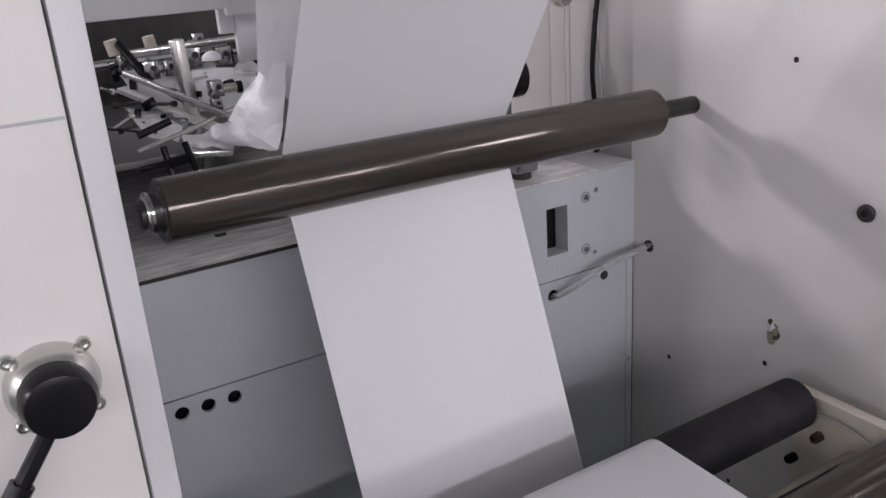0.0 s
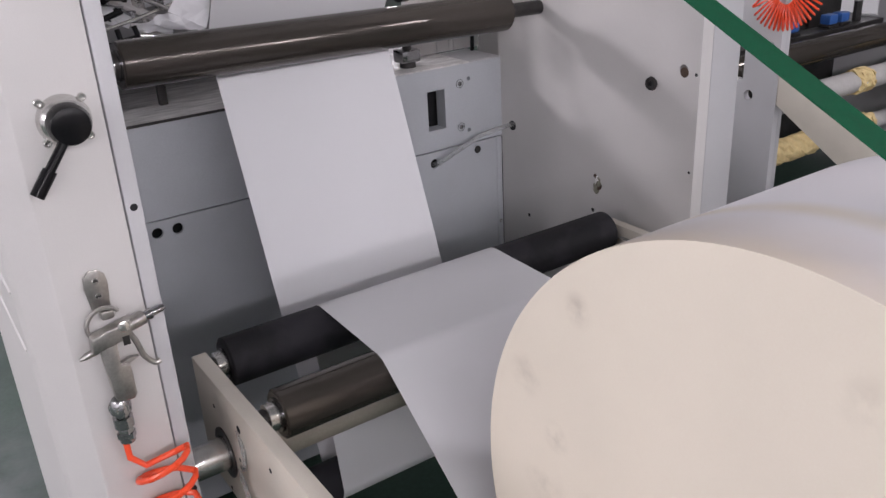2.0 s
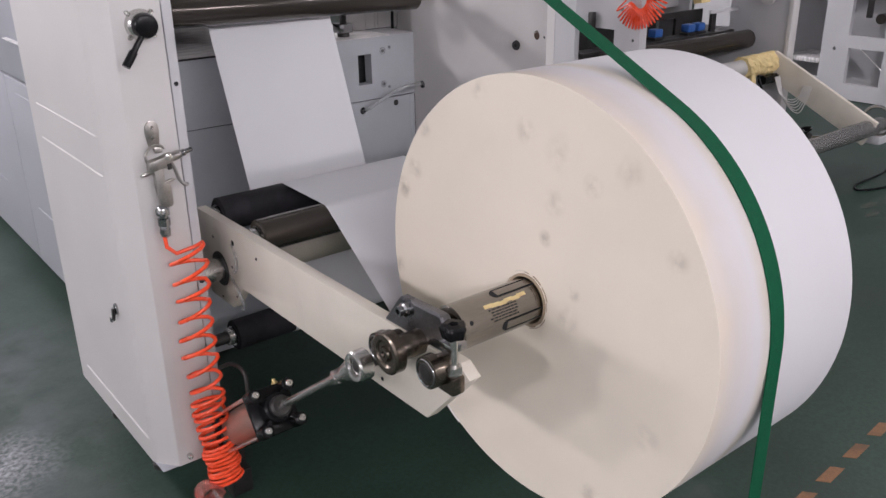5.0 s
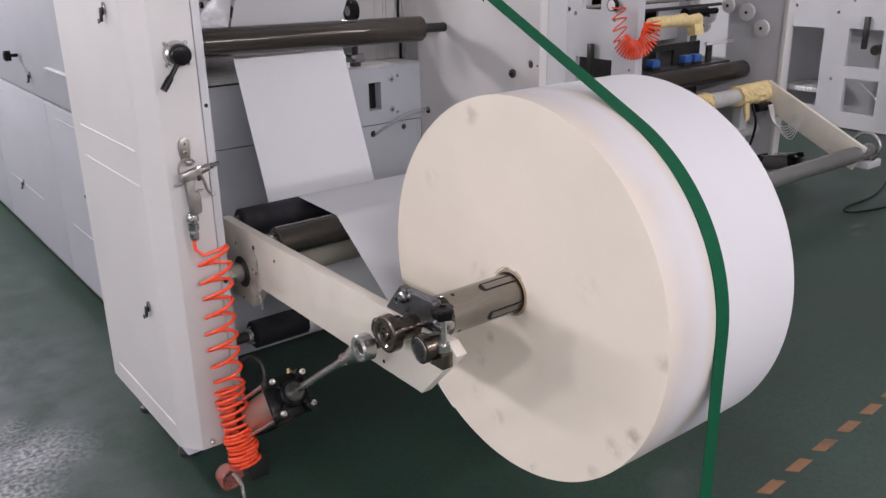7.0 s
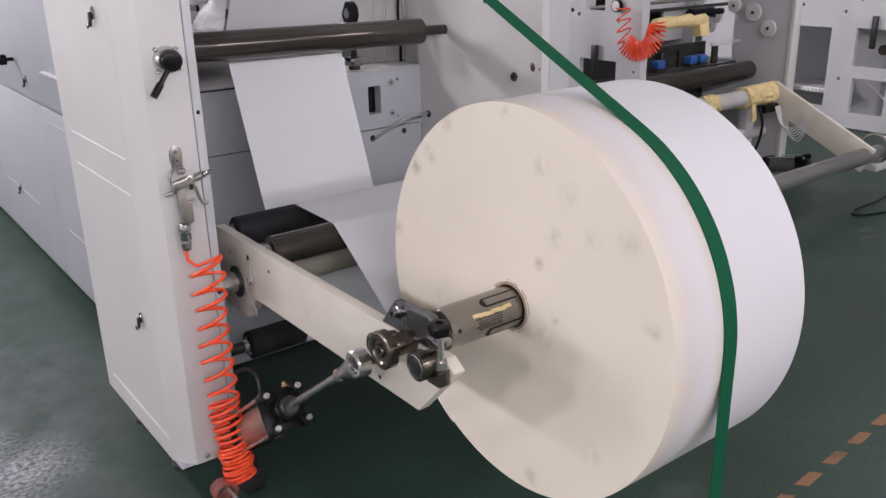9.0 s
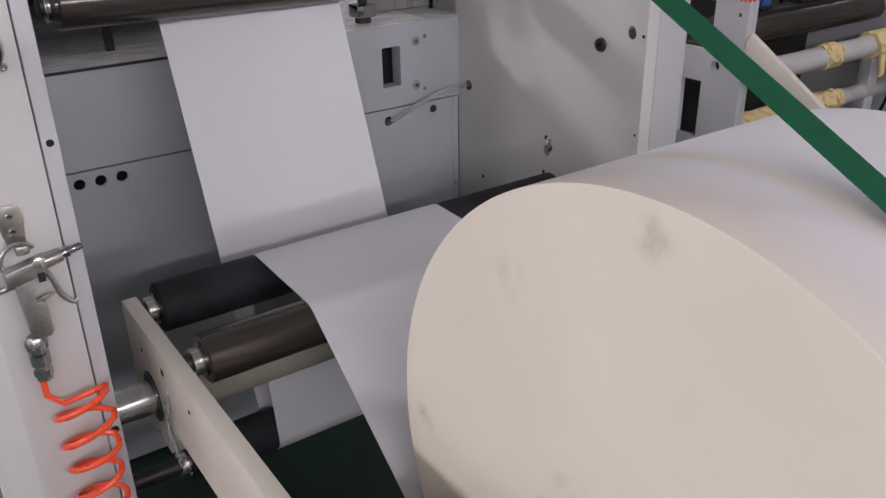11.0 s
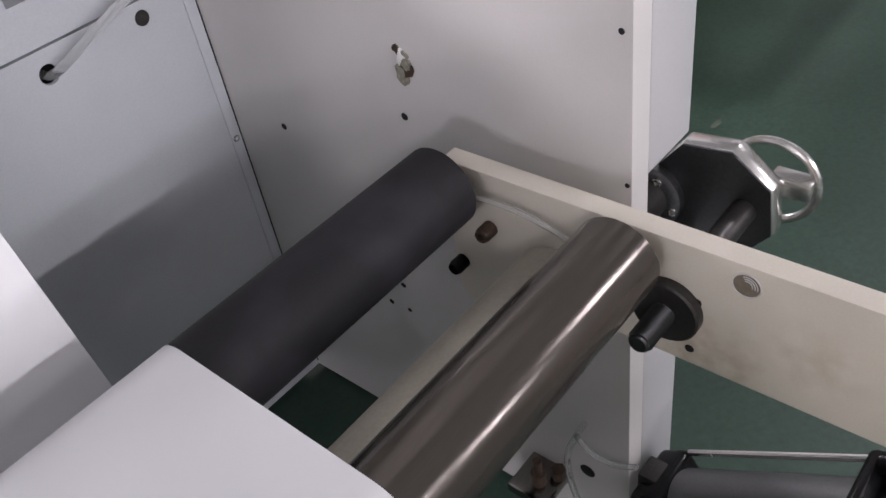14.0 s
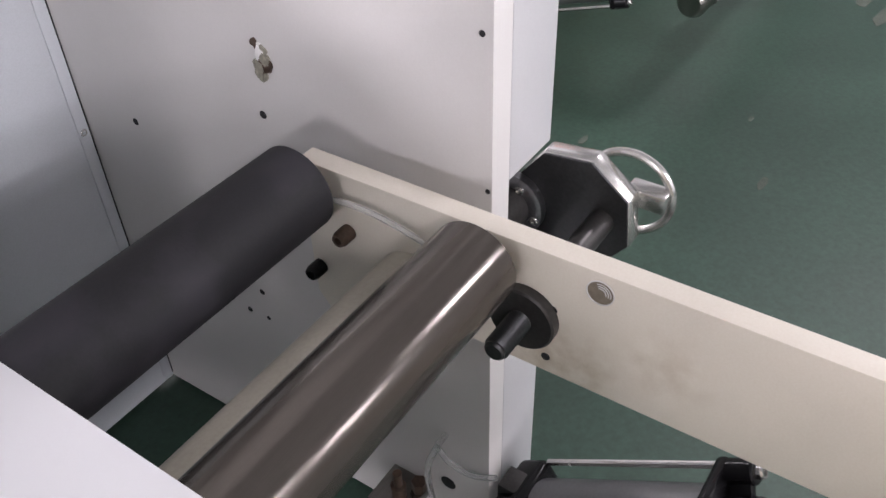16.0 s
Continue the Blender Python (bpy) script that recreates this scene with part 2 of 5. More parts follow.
def tube(points, r, bm=None, seg=10, closed=False):
    """A round cord along points."""
    own = bmesh.new()
    P = [Vector(p) for p in points]
    n = len(P)
    up = Vector((0.13, 0.21, 0.97)).normalized()
    rings = []
    for k, p in enumerate(P):
        d = (P[min(k + 1, n - 1)] - P[max(k - 1, 0)]).normalized()
        u = up - d * up.dot(d)
        if u.length < 1e-4:
            u = Vector((1, 0, 0)) - d * d.x
        u.normalize()
        up = u
        w = d.cross(u)
        rings.append([own.verts.new(p + r * (math.cos(2 * math.pi * j / seg) * u + math.sin(2 * math.pi * j / seg) * w)) for j in range(seg)])
    for a, b in zip(rings, rings[1:]):
        for j in range(seg):
            own.faces.new((a[j], a[(j + 1) % seg], b[(j + 1) % seg], b[j]))
    own.faces.new(rings[0][::-1]), own.faces.new(rings[-1])
    bmesh.ops.recalc_face_normals(own, faces=own.faces[:])
    return join(bm, own)


def spline(points, steps=10):
    """Points along a smooth curve through the given ones."""
    P = [Vector(p) for p in points]
    P = [2 * P[0] - P[1], *P, 2 * P[-1] - P[-2]]
    out = []
    for i in range(1, len(P) - 2):
        a, b, c, d = P[i - 1:i + 3]
        for s in range(steps):
            t = s / steps
            out.append(0.5 * (2 * b + (c - a) * t + (2 * a - 5 * b + 4 * c - d) * t * t + (3 * b - a - 3 * c + d) * t ** 3))
    out.append(P[-2])
    return out


def arc(c, r, a0, a1, n=16):
    return [(c[0] + r * math.cos(radians(a0 + (a1 - a0) * k / n)), c[1] + r * math.sin(radians(a0 + (a1 - a0) * k / n))) for k in range(n + 1)]


def ribbon(profile, x0, x1, thick, bm=None, cuts=1):
    """A thin band: profile of (y, z), across from x0 to x1, its thickness to the left of the way it runs."""
    own = bmesh.new()
    n = len(profile)
    rows = []
    for k, (y, z) in enumerate(profile):
        ya, za = profile[max(k - 1, 0)]
        yb, zb = profile[min(k + 1, n - 1)]
        d = math.hypot(yb - ya, zb - za)
        ny, nz = -(zb - za) / d * thick, (yb - ya) / d * thick
        rows.append([own.verts.new((x, y + s * ny, z + s * nz)) for s in (0, 1) for x in (x0, x1)])
    for a, b in zip(rows, rows[1:]):
        own.faces.new((a[0], a[1], b[1], b[0]))
        own.faces.new((a[2], b[2], b[3], a[3]))
        own.faces.new((a[0], b[0], b[2], a[2]))
        own.faces.new((a[1], a[3], b[3], b[1]))
    own.faces.new((rows[0][0], rows[0][2], rows[0][3], rows[0][1]))
    own.faces.new((rows[-1][0], rows[-1][1], rows[-1][3], rows[-1][2]))
    bmesh.ops.recalc_face_normals(own, faces=own.faces[:])
    return join(bm, own)


def plate(u0, u1, v0, v1, holes, a0, a1, axis, bm=None):
    """A rectangular plate across the axis with holes through it: (u, v, radius) or (u, v, half width, half height)."""
    own = bmesh.new()
    def put(a, u, v):
        return {"X": (a, u, v), "Y": (u, a, v), "Z": (u, v, a)}[axis]
    loops = [[(u0, v0), (u1, v0), (u1, v1), (u0, v1)]]
    for h in holes:
        if len(h) == 3:
            loops.append([(h[0] + h[2] * math.cos(2 * math.pi * k / 18), h[1] + h[2] * math.sin(2 * math.pi * k / 18)) for k in range(18)])
        else:
            loops.append([(h[0] - h[2], h[1] - h[3]), (h[0] + h[2], h[1] - h[3]), (h[0] + h[2], h[1] + h[3]), (h[0] - h[2], h[1] + h[3])])
    for a in (a0, a1):
        edges = []
        for lp in loops:
            vs = [own.verts.new(put(a, u, v)) for u, v in lp]
            edges += [own.edges.new((vs[k], vs[(k + 1) % len(vs)])) for k in range(len(vs))]
        bmesh.ops.triangle_fill(own, use_beauty=True, use_dissolve=False, edges=edges)
    own.verts.ensure_lookup_table()
    n = sum(len(lp) for lp in loops)
    i = 0
    for lp in loops:
        m = len(lp)
        for k in range(m):
            own.faces.new((own.verts[i + k], own.verts[i + (k + 1) % m], own.verts[n + i + (k + 1) % m], own.verts[n + i + k]))
        i += m
    bmesh.ops.recalc_face_normals(own, faces=own.faces[:])
    return join(bm, own)


# ---- hall ----
def hall():
    bm = box(-9, 14, -8, 12, FLOOR - 0.1, FLOOR)
    tagged(link("floor", bm, M_FLOOR), "glossy dark green painted concrete floor, worn and scuffed, with grey-blue sheen painted in", kind="structure")
    for name, b in (("wall_west", (-9.2, -9, -8, 12)), ("wall_east", (14, 14.2, -8, 12)), ("wall_south", (-9, 14, -8.2, -8)), ("wall_north", (-9, 14, 12, 12.2))):
        tagged(link(name, box(*b, FLOOR, CEILING), M_WALL), "plain pale grey factory hall wall", kind="structure")
    tagged(link("ceiling", box(-9.2, 14.2, -8.2, 12.2, CEILING, CEILING + 0.15), M_CEIL), "plain grey factory hall ceiling", kind="structure")


def ceiling_lamps():
    first = thing("ceiling_lamp", (0, 0, 0), "white tube lamp hanging on rods from the hall ceiling", "lamp", "lamps of the hall")
    part("housing", box(-0.05, 0.05, -0.75, 0.75, 0.06, 0.11, 0.01), M_PAINT, first)
    part("tube", lathe([(-0.72, 0.014), (0.72, 0.014)], "Y", seg=16), M_LIGHT, first)
    for y in (-0.5, 0.5):
        part("hanger", box(-0.006, 0.006, y - 0.006, y + 0.006, 0.11, CEILING - LAMP_Z), M_STEEL, first)
    for y in (-0.73, 0.73):
        part("socket", box(-0.018, 0.018, y - 0.008, y + 0.008, -0.018, 0.06, 0.002), M_PAINT, first)
    for k, (x, y, power) in enumerate(LAMPS):
        at = pose(x, y, LAMP_Z)
        if k == 0:
            first.matrix_basis = at
        else:
            copy_thing(first, at)
        lamp = bpy.data.lights.new("tube_light", "POINT")
        lamp.shadow_soft_size, lamp.energy, lamp.color = 0.24, power, LAMP_COLOUR
        ob = new("tube_light", lamp)
        ob.location = (x, y, LAMP_Z - 0.26)
    # a continuous row of tubes across the front of the machine
    for x in FRONT_ROW_X:
        copy_thing(first, pose(x, FRONT_ROW_Y, LAMP_Z, rz=90))
    row = bpy.data.lights.new("tube_row_light", "AREA")
    row.shape, row.size, row.size_y = "RECTANGLE", 6.2, 0.10
    row.energy, row.color = FRONT_ROW_POWER, LAMP_COLOUR
    new("tube_row_light", row).matrix_basis = look((0.0, FRONT_ROW_Y, LAMP_Z - 0.08), (0.0, 0.9, 0.8))


# ---- machine frame ----
X_IN, X_FAR = 0.183, 1.405
Y_FRONT, Y_BACK = 0.684, 1.438


def frames():
    post = thing("machine_post", (0, 0, 0), "off-white sheet-metal machine post with latched side door", "machine frame")
    outline = [(0.0, 1.335), (0.0, 0.752), (0.006, 0.738), (0.046, 0.6845), (0.049, 0.684), (0.158, 0.684), (0.158, 1.335)]
    part("cover", prism(outline, 0.095, 1.60, "Z", 0.0015), M_COVER, post)
    part("side_plate", box(0.1605, X_IN, 0.684, 1.438, 0.095, 1.60, 0.0015), M_PAINT, post)
    far = thing("machine_post", (0, 0, 0), "white sheet-metal machine post with drilled inner plate", "machine frame")
    part("side_plate", plate(0.73, 1.445, -0.04, 2.2, [(0.866, 1.022, 0.016), (0.775, 1.066, 0.012)], X_FAR, 1.440, "X"), M_COVER, far)
    part("cover", box(1.443, 1.537, 0.731, 1.3, 0.652, 2.2, 0.002), M_PAINT, far)
    part("lower_cover", box(1.443, 1.537, 0.731, 1.3, 0.05, 0.50, 0.002), M_PAINT, far)
    back = thing("cross_panel", (0, 0, 0), "blue-grey cross panel drilled with round holes", "machine panel")
    holes = [(x, 0.749, 0.0135) for x in (0.233, 0.281, 0.329, 0.377, 0.426)] + [(1.165, 0.744, 0.014), (1.316, 0.754, 0.0115)]
    part("lower_sheet", plate(X_IN, X_FAR, -0.04, 0.7775, holes, Y_BACK, 1.446, "Y"), M_PANEL, back, smooth=False)
    part("upper_sheet", plate(X_IN, X_FAR, 0.782, 1.008, [(1.18, 0.895, 0.029, 0.055), (1.291, 0.966, 0.006), (1.287, 0.819, 0.006)], Y_BACK - 0.002, 1.452, "Y"), M_PANEL, back, smooth=False)
    # added black strip and sheet give the seam and holes their shade
    part("seam_shade_strip", box(X_IN, X_FAR, 1.4525, 1.4545, 0.772, 0.788), M_HOLE, back)
    part("hole_shade_sheet", box(X_IN + 0.001, X_FAR - 0.001, 1.50, 1.51, -0.04, 1.0), M_HOLE, back)
    part("top_sheet", box(X_IN, 1.295, 1.436, 2.4, 1.009, 1.013), M_SHEET, back, "dull shiny tin top sheet")
    part("corner_block", box(1.297, X_FAR, 1.4365, 1.599, 1.009, 1.0125, 0.001), M_PAINT, back)
    part("top_edge", box(X_IN, X_FAR - 0.37, 1.4325, 1.4355, 1.006, 1.0125), M_DARK, back)
    return post, far, back


# ---- rollers and web ----
R_TOP, R_BLK, R_MID, R_LOW, R_PIV = (1.244, 1.176, 0.047), (0.897, 0.674, 0.0475), (0.6805, 0.672, 0.0441), (0.92, 0.29, 0.045), (0.771, 0.574, 0.0465)


def roller(name, c, x0, x1, s0, s1, m, rs, label):
    e = thing(name, (0, c[0], c[1]), label, "roller")
    r = c[2]
    part("drum", lathe([(x0, r - 0.004), (x0 + 0.003, r), (x1 - 0.003, r), (x1, r - 0.004)], seg=72), m, e)
    part("journal", lathe([(s0, rs * 0.92), (s0 + 0.002, rs), (x0, rs)], seg=32), M_DARK, e)
    nut = part("end_nut", lathe([(x0 - 0.022, rs + 0.002), (x0 - 0.020, rs + 0.007), (x0 - 0.006, rs + 0.007), (x0 - 0.004, rs + 0.003), (x0, rs + 0.003)], seg=28), M_STEEL, e)
    part("snap_ring", lathe([(x0 - 0.003, rs + 0.004), (x0 - 0.003, rs + 0.012), (x0 - 0.0005, rs + 0.012)], seg=28), M_CHROME, nut)
    part("journal", lathe([(x1, rs * 0.65), (s1 - 0.002, rs * 0.65), (s1, rs * 0.6)] if s1 < 1.33 else [(x1, rs), (s1 - 0.002, rs), (s1, rs * 0.92)], seg=32), M_DARK, e)
    return e


def rollers():
    e = roller("guide_roller", R_TOP, 0.312, 1.285, 0.285, 1.408, M_ROLLER, 0.018, "bronze anodised guide roller above the cross panel")
    part("bearing_nut", lathe([(0.283, 0.018), (0.285, 0.022), (0.296, 0.022), (0.297, 0.029), (0.311, 0.029)], seg=32), M_DARK, e)
    part("bearing_ring", lathe([(0.2965, 0.025), (0.296, 0.0305), (0.300, 0.0305), (0.3005, 0.025)], seg=32), M_CHROME, e)
    e.rotation_euler = (0, radians(1.2), radians(2.4))
    e.location = (0.0, 1.208, 1.190)
    black = roller("guide_roller", R_BLK, 0.323, 1.297, 0.285, 1.322, M_BLACK, 0.018, "matt black rubber-covered guide roller")
    mid = roller("guide_roller", R_MID, 0.330, 1.294, 0.285, 1.322, M_ROLLER, 0.018, "bronze anodised guide roller between the arms")
    low = roller("guide_roller", R_LOW, 0.335, 1.36, 0.183, 1.405, M_BLACK, 0.018, "dark lower guide roller under the arms")
    return [(e, R_TOP[2], 1), (black, R_BLK[2], -1), (mid, R_MID[2], -1), (low, R_LOW[2], 1)]


ROLL_X0, ROLL_X1, ROLL_C, ROLL_R = 0.530, 0.950, (-0.098, 0.713), 0.450
WEB_X0, WEB_X1 = 0.52, 0.945


def tangent_points(c0, r0, c1, r1, side):
    """Outer tangent of two circles, on the left (+1) or right (-1) of the way from c0 to c1; angles in degrees."""
    d = Vector(c1) - Vector(c0)
    base = math.atan2(d.y, d.x)
    off = math.acos((r0 - r1) / d.length)
    return math.degrees(base + side * off)


def web():
    g = 0.0006
    mid, blk = (R_MID[:2], R_MID[2] + g), (R_BLK[:2], R_BLK[2] + g)
    way = Vector(mid[0]) - Vector(ROLL_C)
    a0 = math.degrees(math.atan2(way.y, way.x) - math.acos((ROLL_R + mid[1]) / way.length))
    a1 = tangent_points(*mid, *blk, 1)
    first = arc(ROLL_C, ROLL_R + g, a0 - 8, a0, 4) + arc(*mid, a0 + 180, a1, 12) + arc(*blk, a1, 0, 16)
    low, top = (R_LOW[0], R_LOW[1]), (R_TOP[0], R_TOP[1])
    # down behind the black roller, round the lower roller, up behind the top roller
    rise = first[-1:] + arc(low, R_LOW[2] + g, 180, 340, 16) + [arc(top, R_TOP[2] + g, -22, 30, 10)[0]]
    last = arc(top, R_TOP[2] + g, -22, 30, 10) + [(1.05, 1.56), (0.98, 1.68)]
    e = thing("paper_web", (0, 0, 0), "white paper web running over the guide rollers", "paper")
    for name, pts, x0, x1 in (("unwinding_run", first, 0.527, 0.961), ("rising_run", rise, WEB_X0, WEB_X1), ("upper_run", last, WEB_X0, WEB_X1)):
        part(name, ribbon(pts[::-1], x0, x1, 0.0005), M_PAPER, e)


def paper_roll():
    e = thing("paper_roll", (0, *ROLL_C), "large cream-edged roll of white paper on a steel shaft", "paper roll")
    r = ROLL_R
    own = lathe([(ROLL_X0 + 0.0004, r), (ROLL_X1 - 0.0004, r)], seg=160, cap=False)
    part("winding", own, rubbed(rubbed(rubbed(M_PAPERSIDE, 0.515, 0.17, (0.60, 0.49, 0.37)), 0.530, 0.055, (0.80, 0.70, 0.57)), 0.668, 0.034, (0.60, 0.51, 0.36)), e)
    prof = [(ROLL_X0 + 0.0004, r), (ROLL_X0, r - 0.0004), (ROLL_X0, 0.0548)]
    part("end_face", lathe(prof, seg=160, cap=False), roll_face(), e, "cream cut edge of the paper with grey smudges")
    prof = [(ROLL_X1, 0.0548), (ROLL_X1, r - 0.0004), (ROLL_X1 - 0.0004, r)]
    part("end_face", lathe(prof, seg=160, cap=False), roll_face(), e, "cream cut edge of the paper")
    part("core", lathe([(ROLL_X0 + 0.05, 0.049), (ROLL_X0 - 0.002, 0.050), (ROLL_X0 - 0.002, 0.0555), (ROLL_X1 + 0.002, 0.0555), (ROLL_X1 + 0.002, 0.050)], seg=64, cap=False), M_CORE, e)
    part("shaft", lathe([(0.33, 0.040), (0.334, 0.046), (1.26, 0.046), (1.264, 0.04)], seg=64), M_SHAFT, e)
    return e


def rubbed(m, x, width, colour):
    """A rub mark all round the roll at x."""
    n, l = m.node_tree.nodes, m.node_tree.links
    b = n["Principled BSDF"]
    tc, sep, d, r, nz, f, mix = [n.new("ShaderNode" + k) for k in ("TexCoord", "SeparateXYZ", "Math", "MapRange", "TexNoise", "Math", "Mix")]
    l.new(tc.outputs["Object"], sep.inputs[0]), l.new(tc.outputs["Object"], nz.inputs[0])
    nz.inputs["Scale"].default_value, nz.inputs["Detail"].default_value = 9.0, 4
    d.operation, d.inputs[1].default_value = "SUBTRACT", x
    l.new(sep.outputs[0], d.inputs[0])
    a = n.new("ShaderNodeMath")
    a.operation = "ABSOLUTE"
    l.new(d.outputs[0], a.inputs[0]), l.new(a.outputs[0], r.inputs[0])
    r.interpolation_type = "SMOOTHSTEP"
    r.inputs[1].default_value, r.inputs[2].default_value, r.inputs[3].default_value, r.inputs[4].default_value = 0.0, width, 0.9, 0.0
    f.operation = "MULTIPLY"
    l.new(r.outputs[0], f.inputs[0]), l.new(nz.outputs[0], f.inputs[1])
    mix.data_type = "RGBA"
    mix.inputs[7].default_value = (*colour, 1)
    old = b.inputs["Base Color"].links[0].from_socket
    l.new(f.outputs[0], mix.inputs[0]), l.new(old, mix.inputs[6]), l.new(mix.outputs[2], b.inputs["Base Color"])
    return m


def roll_face():
    m = mat("cream_paper_edge", (0.83, 0.755, 0.645), 0.8, vary=0.03, scale=5, bump=0.04, grain=300)
    polar = [(0.345, 156, 0.034, 0.5), (0.32, 188, 0.030, 0.5), (0.40, 219, 0.03, 0.45), (0.232, 175, 0.036, 0.4), (0.414, 310, 0.035, 0.5), (0.154, 176, 0.022, 0.9), (0.139, 223, 0.022, 0.6), (0.33, 172, 0.05, 0.25), (0.40, 195, 0.04, 0.35), (0.11, 250, 0.05, 0.3), (0.25, 40, 0.05, 0.2), (0.36, 275, 0.04, 0.25), (0.430, 87, 0.034, 0.9), (0.412, 96, 0.035, 0.5), (0.428, 138, 0.03, 0.5), (0.437, 110, 0.03, 0.5), (0.437, 60, 0.03, 0.4)]
    return spotted(m, [((ROLL_X0, r * math.cos(radians(a)), r * math.sin(radians(a))), size, k) for r, a, size, k in polar], (0.33, 0.28, 0.22), 30)


def arms():
    out = [(0.89, 0.713), (-0.10, 0.713), (-0.21, 0.713), (-0.24, 0.692), (-0.115, 0.556), (0.65, 0.556), (0.72, 0.478), (0.85, 0.478), (0.89, 0.53)]
    near = e = thing("roll_arm", (0, 0, 0), "off-white painted steel unwind arm carrying the shaft", "machine arm")
    part("plate", prism(out, 0.261, 0.288, "X", 0.0015), M_ARM, e)
    out = [(0.917, 0.688), (-0.20, 0.688), (-0.225, 0.66), (-0.10, 0.535), (0.70, 0.535), (0.80, 0.45), (0.88, 0.45), (0.917, 0.50)]
    far = e = thing("roll_arm", (0, 0, 0), "off-white painted steel unwind arm with a bolted disc", "machine arm")
    part("plate", prism(out, 1.32, 1.345, "X", 0.0015), M_ARM, e)
    e = thing("pivot_tube", (0, R_PIV[0], R_PIV[1]), "dusty cream pivot tube joining both arms", "machine tube")
    part("tube", lathe([(0.2885, R_PIV[2]), (1.319, R_PIV[2])], seg=48), M_TUBE, e)
    part("stub_shaft", lathe([(0.183, 0.03), (0.2605, 0.03)], seg=32), M_STEEL, e)
    return near, far


def belt():
    w = 0.040
    cx = 0.692
    a = 180 - 63.5
    pts = [(ROLL_C[0] + (ROLL_R + 0.001) * math.cos(radians(a)) + s * 0.894, ROLL_C[1] + (ROLL_R + 0.001) * math.sin(radians(a)) + s * 0.447) for s in (1.6, 0.8, 0.4, 0.1)]
    pts += arc(ROLL_C, ROLL_R + 0.001, a, 180, 30)
    pts += [(ROLL_C[0] - ROLL_R - 0.001, z) for z in (0.5, 0.2, FLOOR + 0.04)]
    e = thing("brake_belt", (0, 0, 0), "dark green webbing brake belt hanging over the paper roll", "belt")
    for name, run in (("sloping_strap", pts[:4]), ("wrapped_strap", pts[3:35]), ("hanging_strap", pts[34:])):
        part(name, ribbon(run[::-1], cx - w / 2, cx + w / 2, 0.002), M_BELT, e)


# ---- small hardware ----
def along(a, b):
    """The pose whose x axis runs from a to b."""
    return Matrix.Translation(a) @ (Vector(b) - Vector(a)).to_track_quat("X", "Z").to_matrix().to_4x4()


def moved(bm, m):
    bmesh.ops.transform(bm, matrix=m, verts=bm.verts)
    return bm


def screw_head(at, axis, r, h, bm=None, hexed=True):
    """A socket-head screw standing on its axis; at is the seat, h may be negative."""
    return lathe([(0, r), (h * 0.75, r), (h, r * 0.8), (h, r * 0.5), (h * 0.45, r * 0.5)], axis, at, 6 if not hexed else 16, bm)


def torus(c, axis, R, r, bm=None, n=40, m=10, a0=0, a1=360):
    pts = []
    for k in range(n + 1):
        w = radians(a0 + (a1 - a0) * k / n)
        u, v = R * math.cos(w), R * math.sin(w)
        pts.append(Vector(c) + Vector({"X": (0, u, v), "Y": (u, 0, v), "Z": (u, v, 0)}[axis]))
    return tube(pts, r, bm, m)


def latch(parent, y, z, x):
    base = part("latch", prism([(y + 0.010 * math.cos(a), z + 0.014 + 0.016 * math.sin(a)) for a in [k * math.pi / 10 for k in range(20)]], x - 0.007, x, "X", 0.002), M_CHROME, parent, "small chrome swing latch")
    part("latch_lever", prism([(y - 0.007, z + 0.018), (y + 0.008, z + 0.016), (y + 0.014, z - 0.016), (y + 0.004, z - 0.020), (y - 0.004, z - 0.004)], x - 0.014, x - 0.0075, "X", 0.002), M_DARK, base)
    part("latch_lip", prism([(y + 0.004, z - 0.010), (y + 0.018, z - 0.012), (y + 0.016, z - 0.024), (y + 0.004, z - 0.022)], x - 0.018, x - 0.0145, "X", 0.001), M_CHROME, base)


def groove(parent, x, y0, y1, z):
    part("embossed_line", prism([(x, z - 0.003), (x - 0.0022, z), (x, z + 0.003)], y0, y1, "Y"), M_COVER, parent)


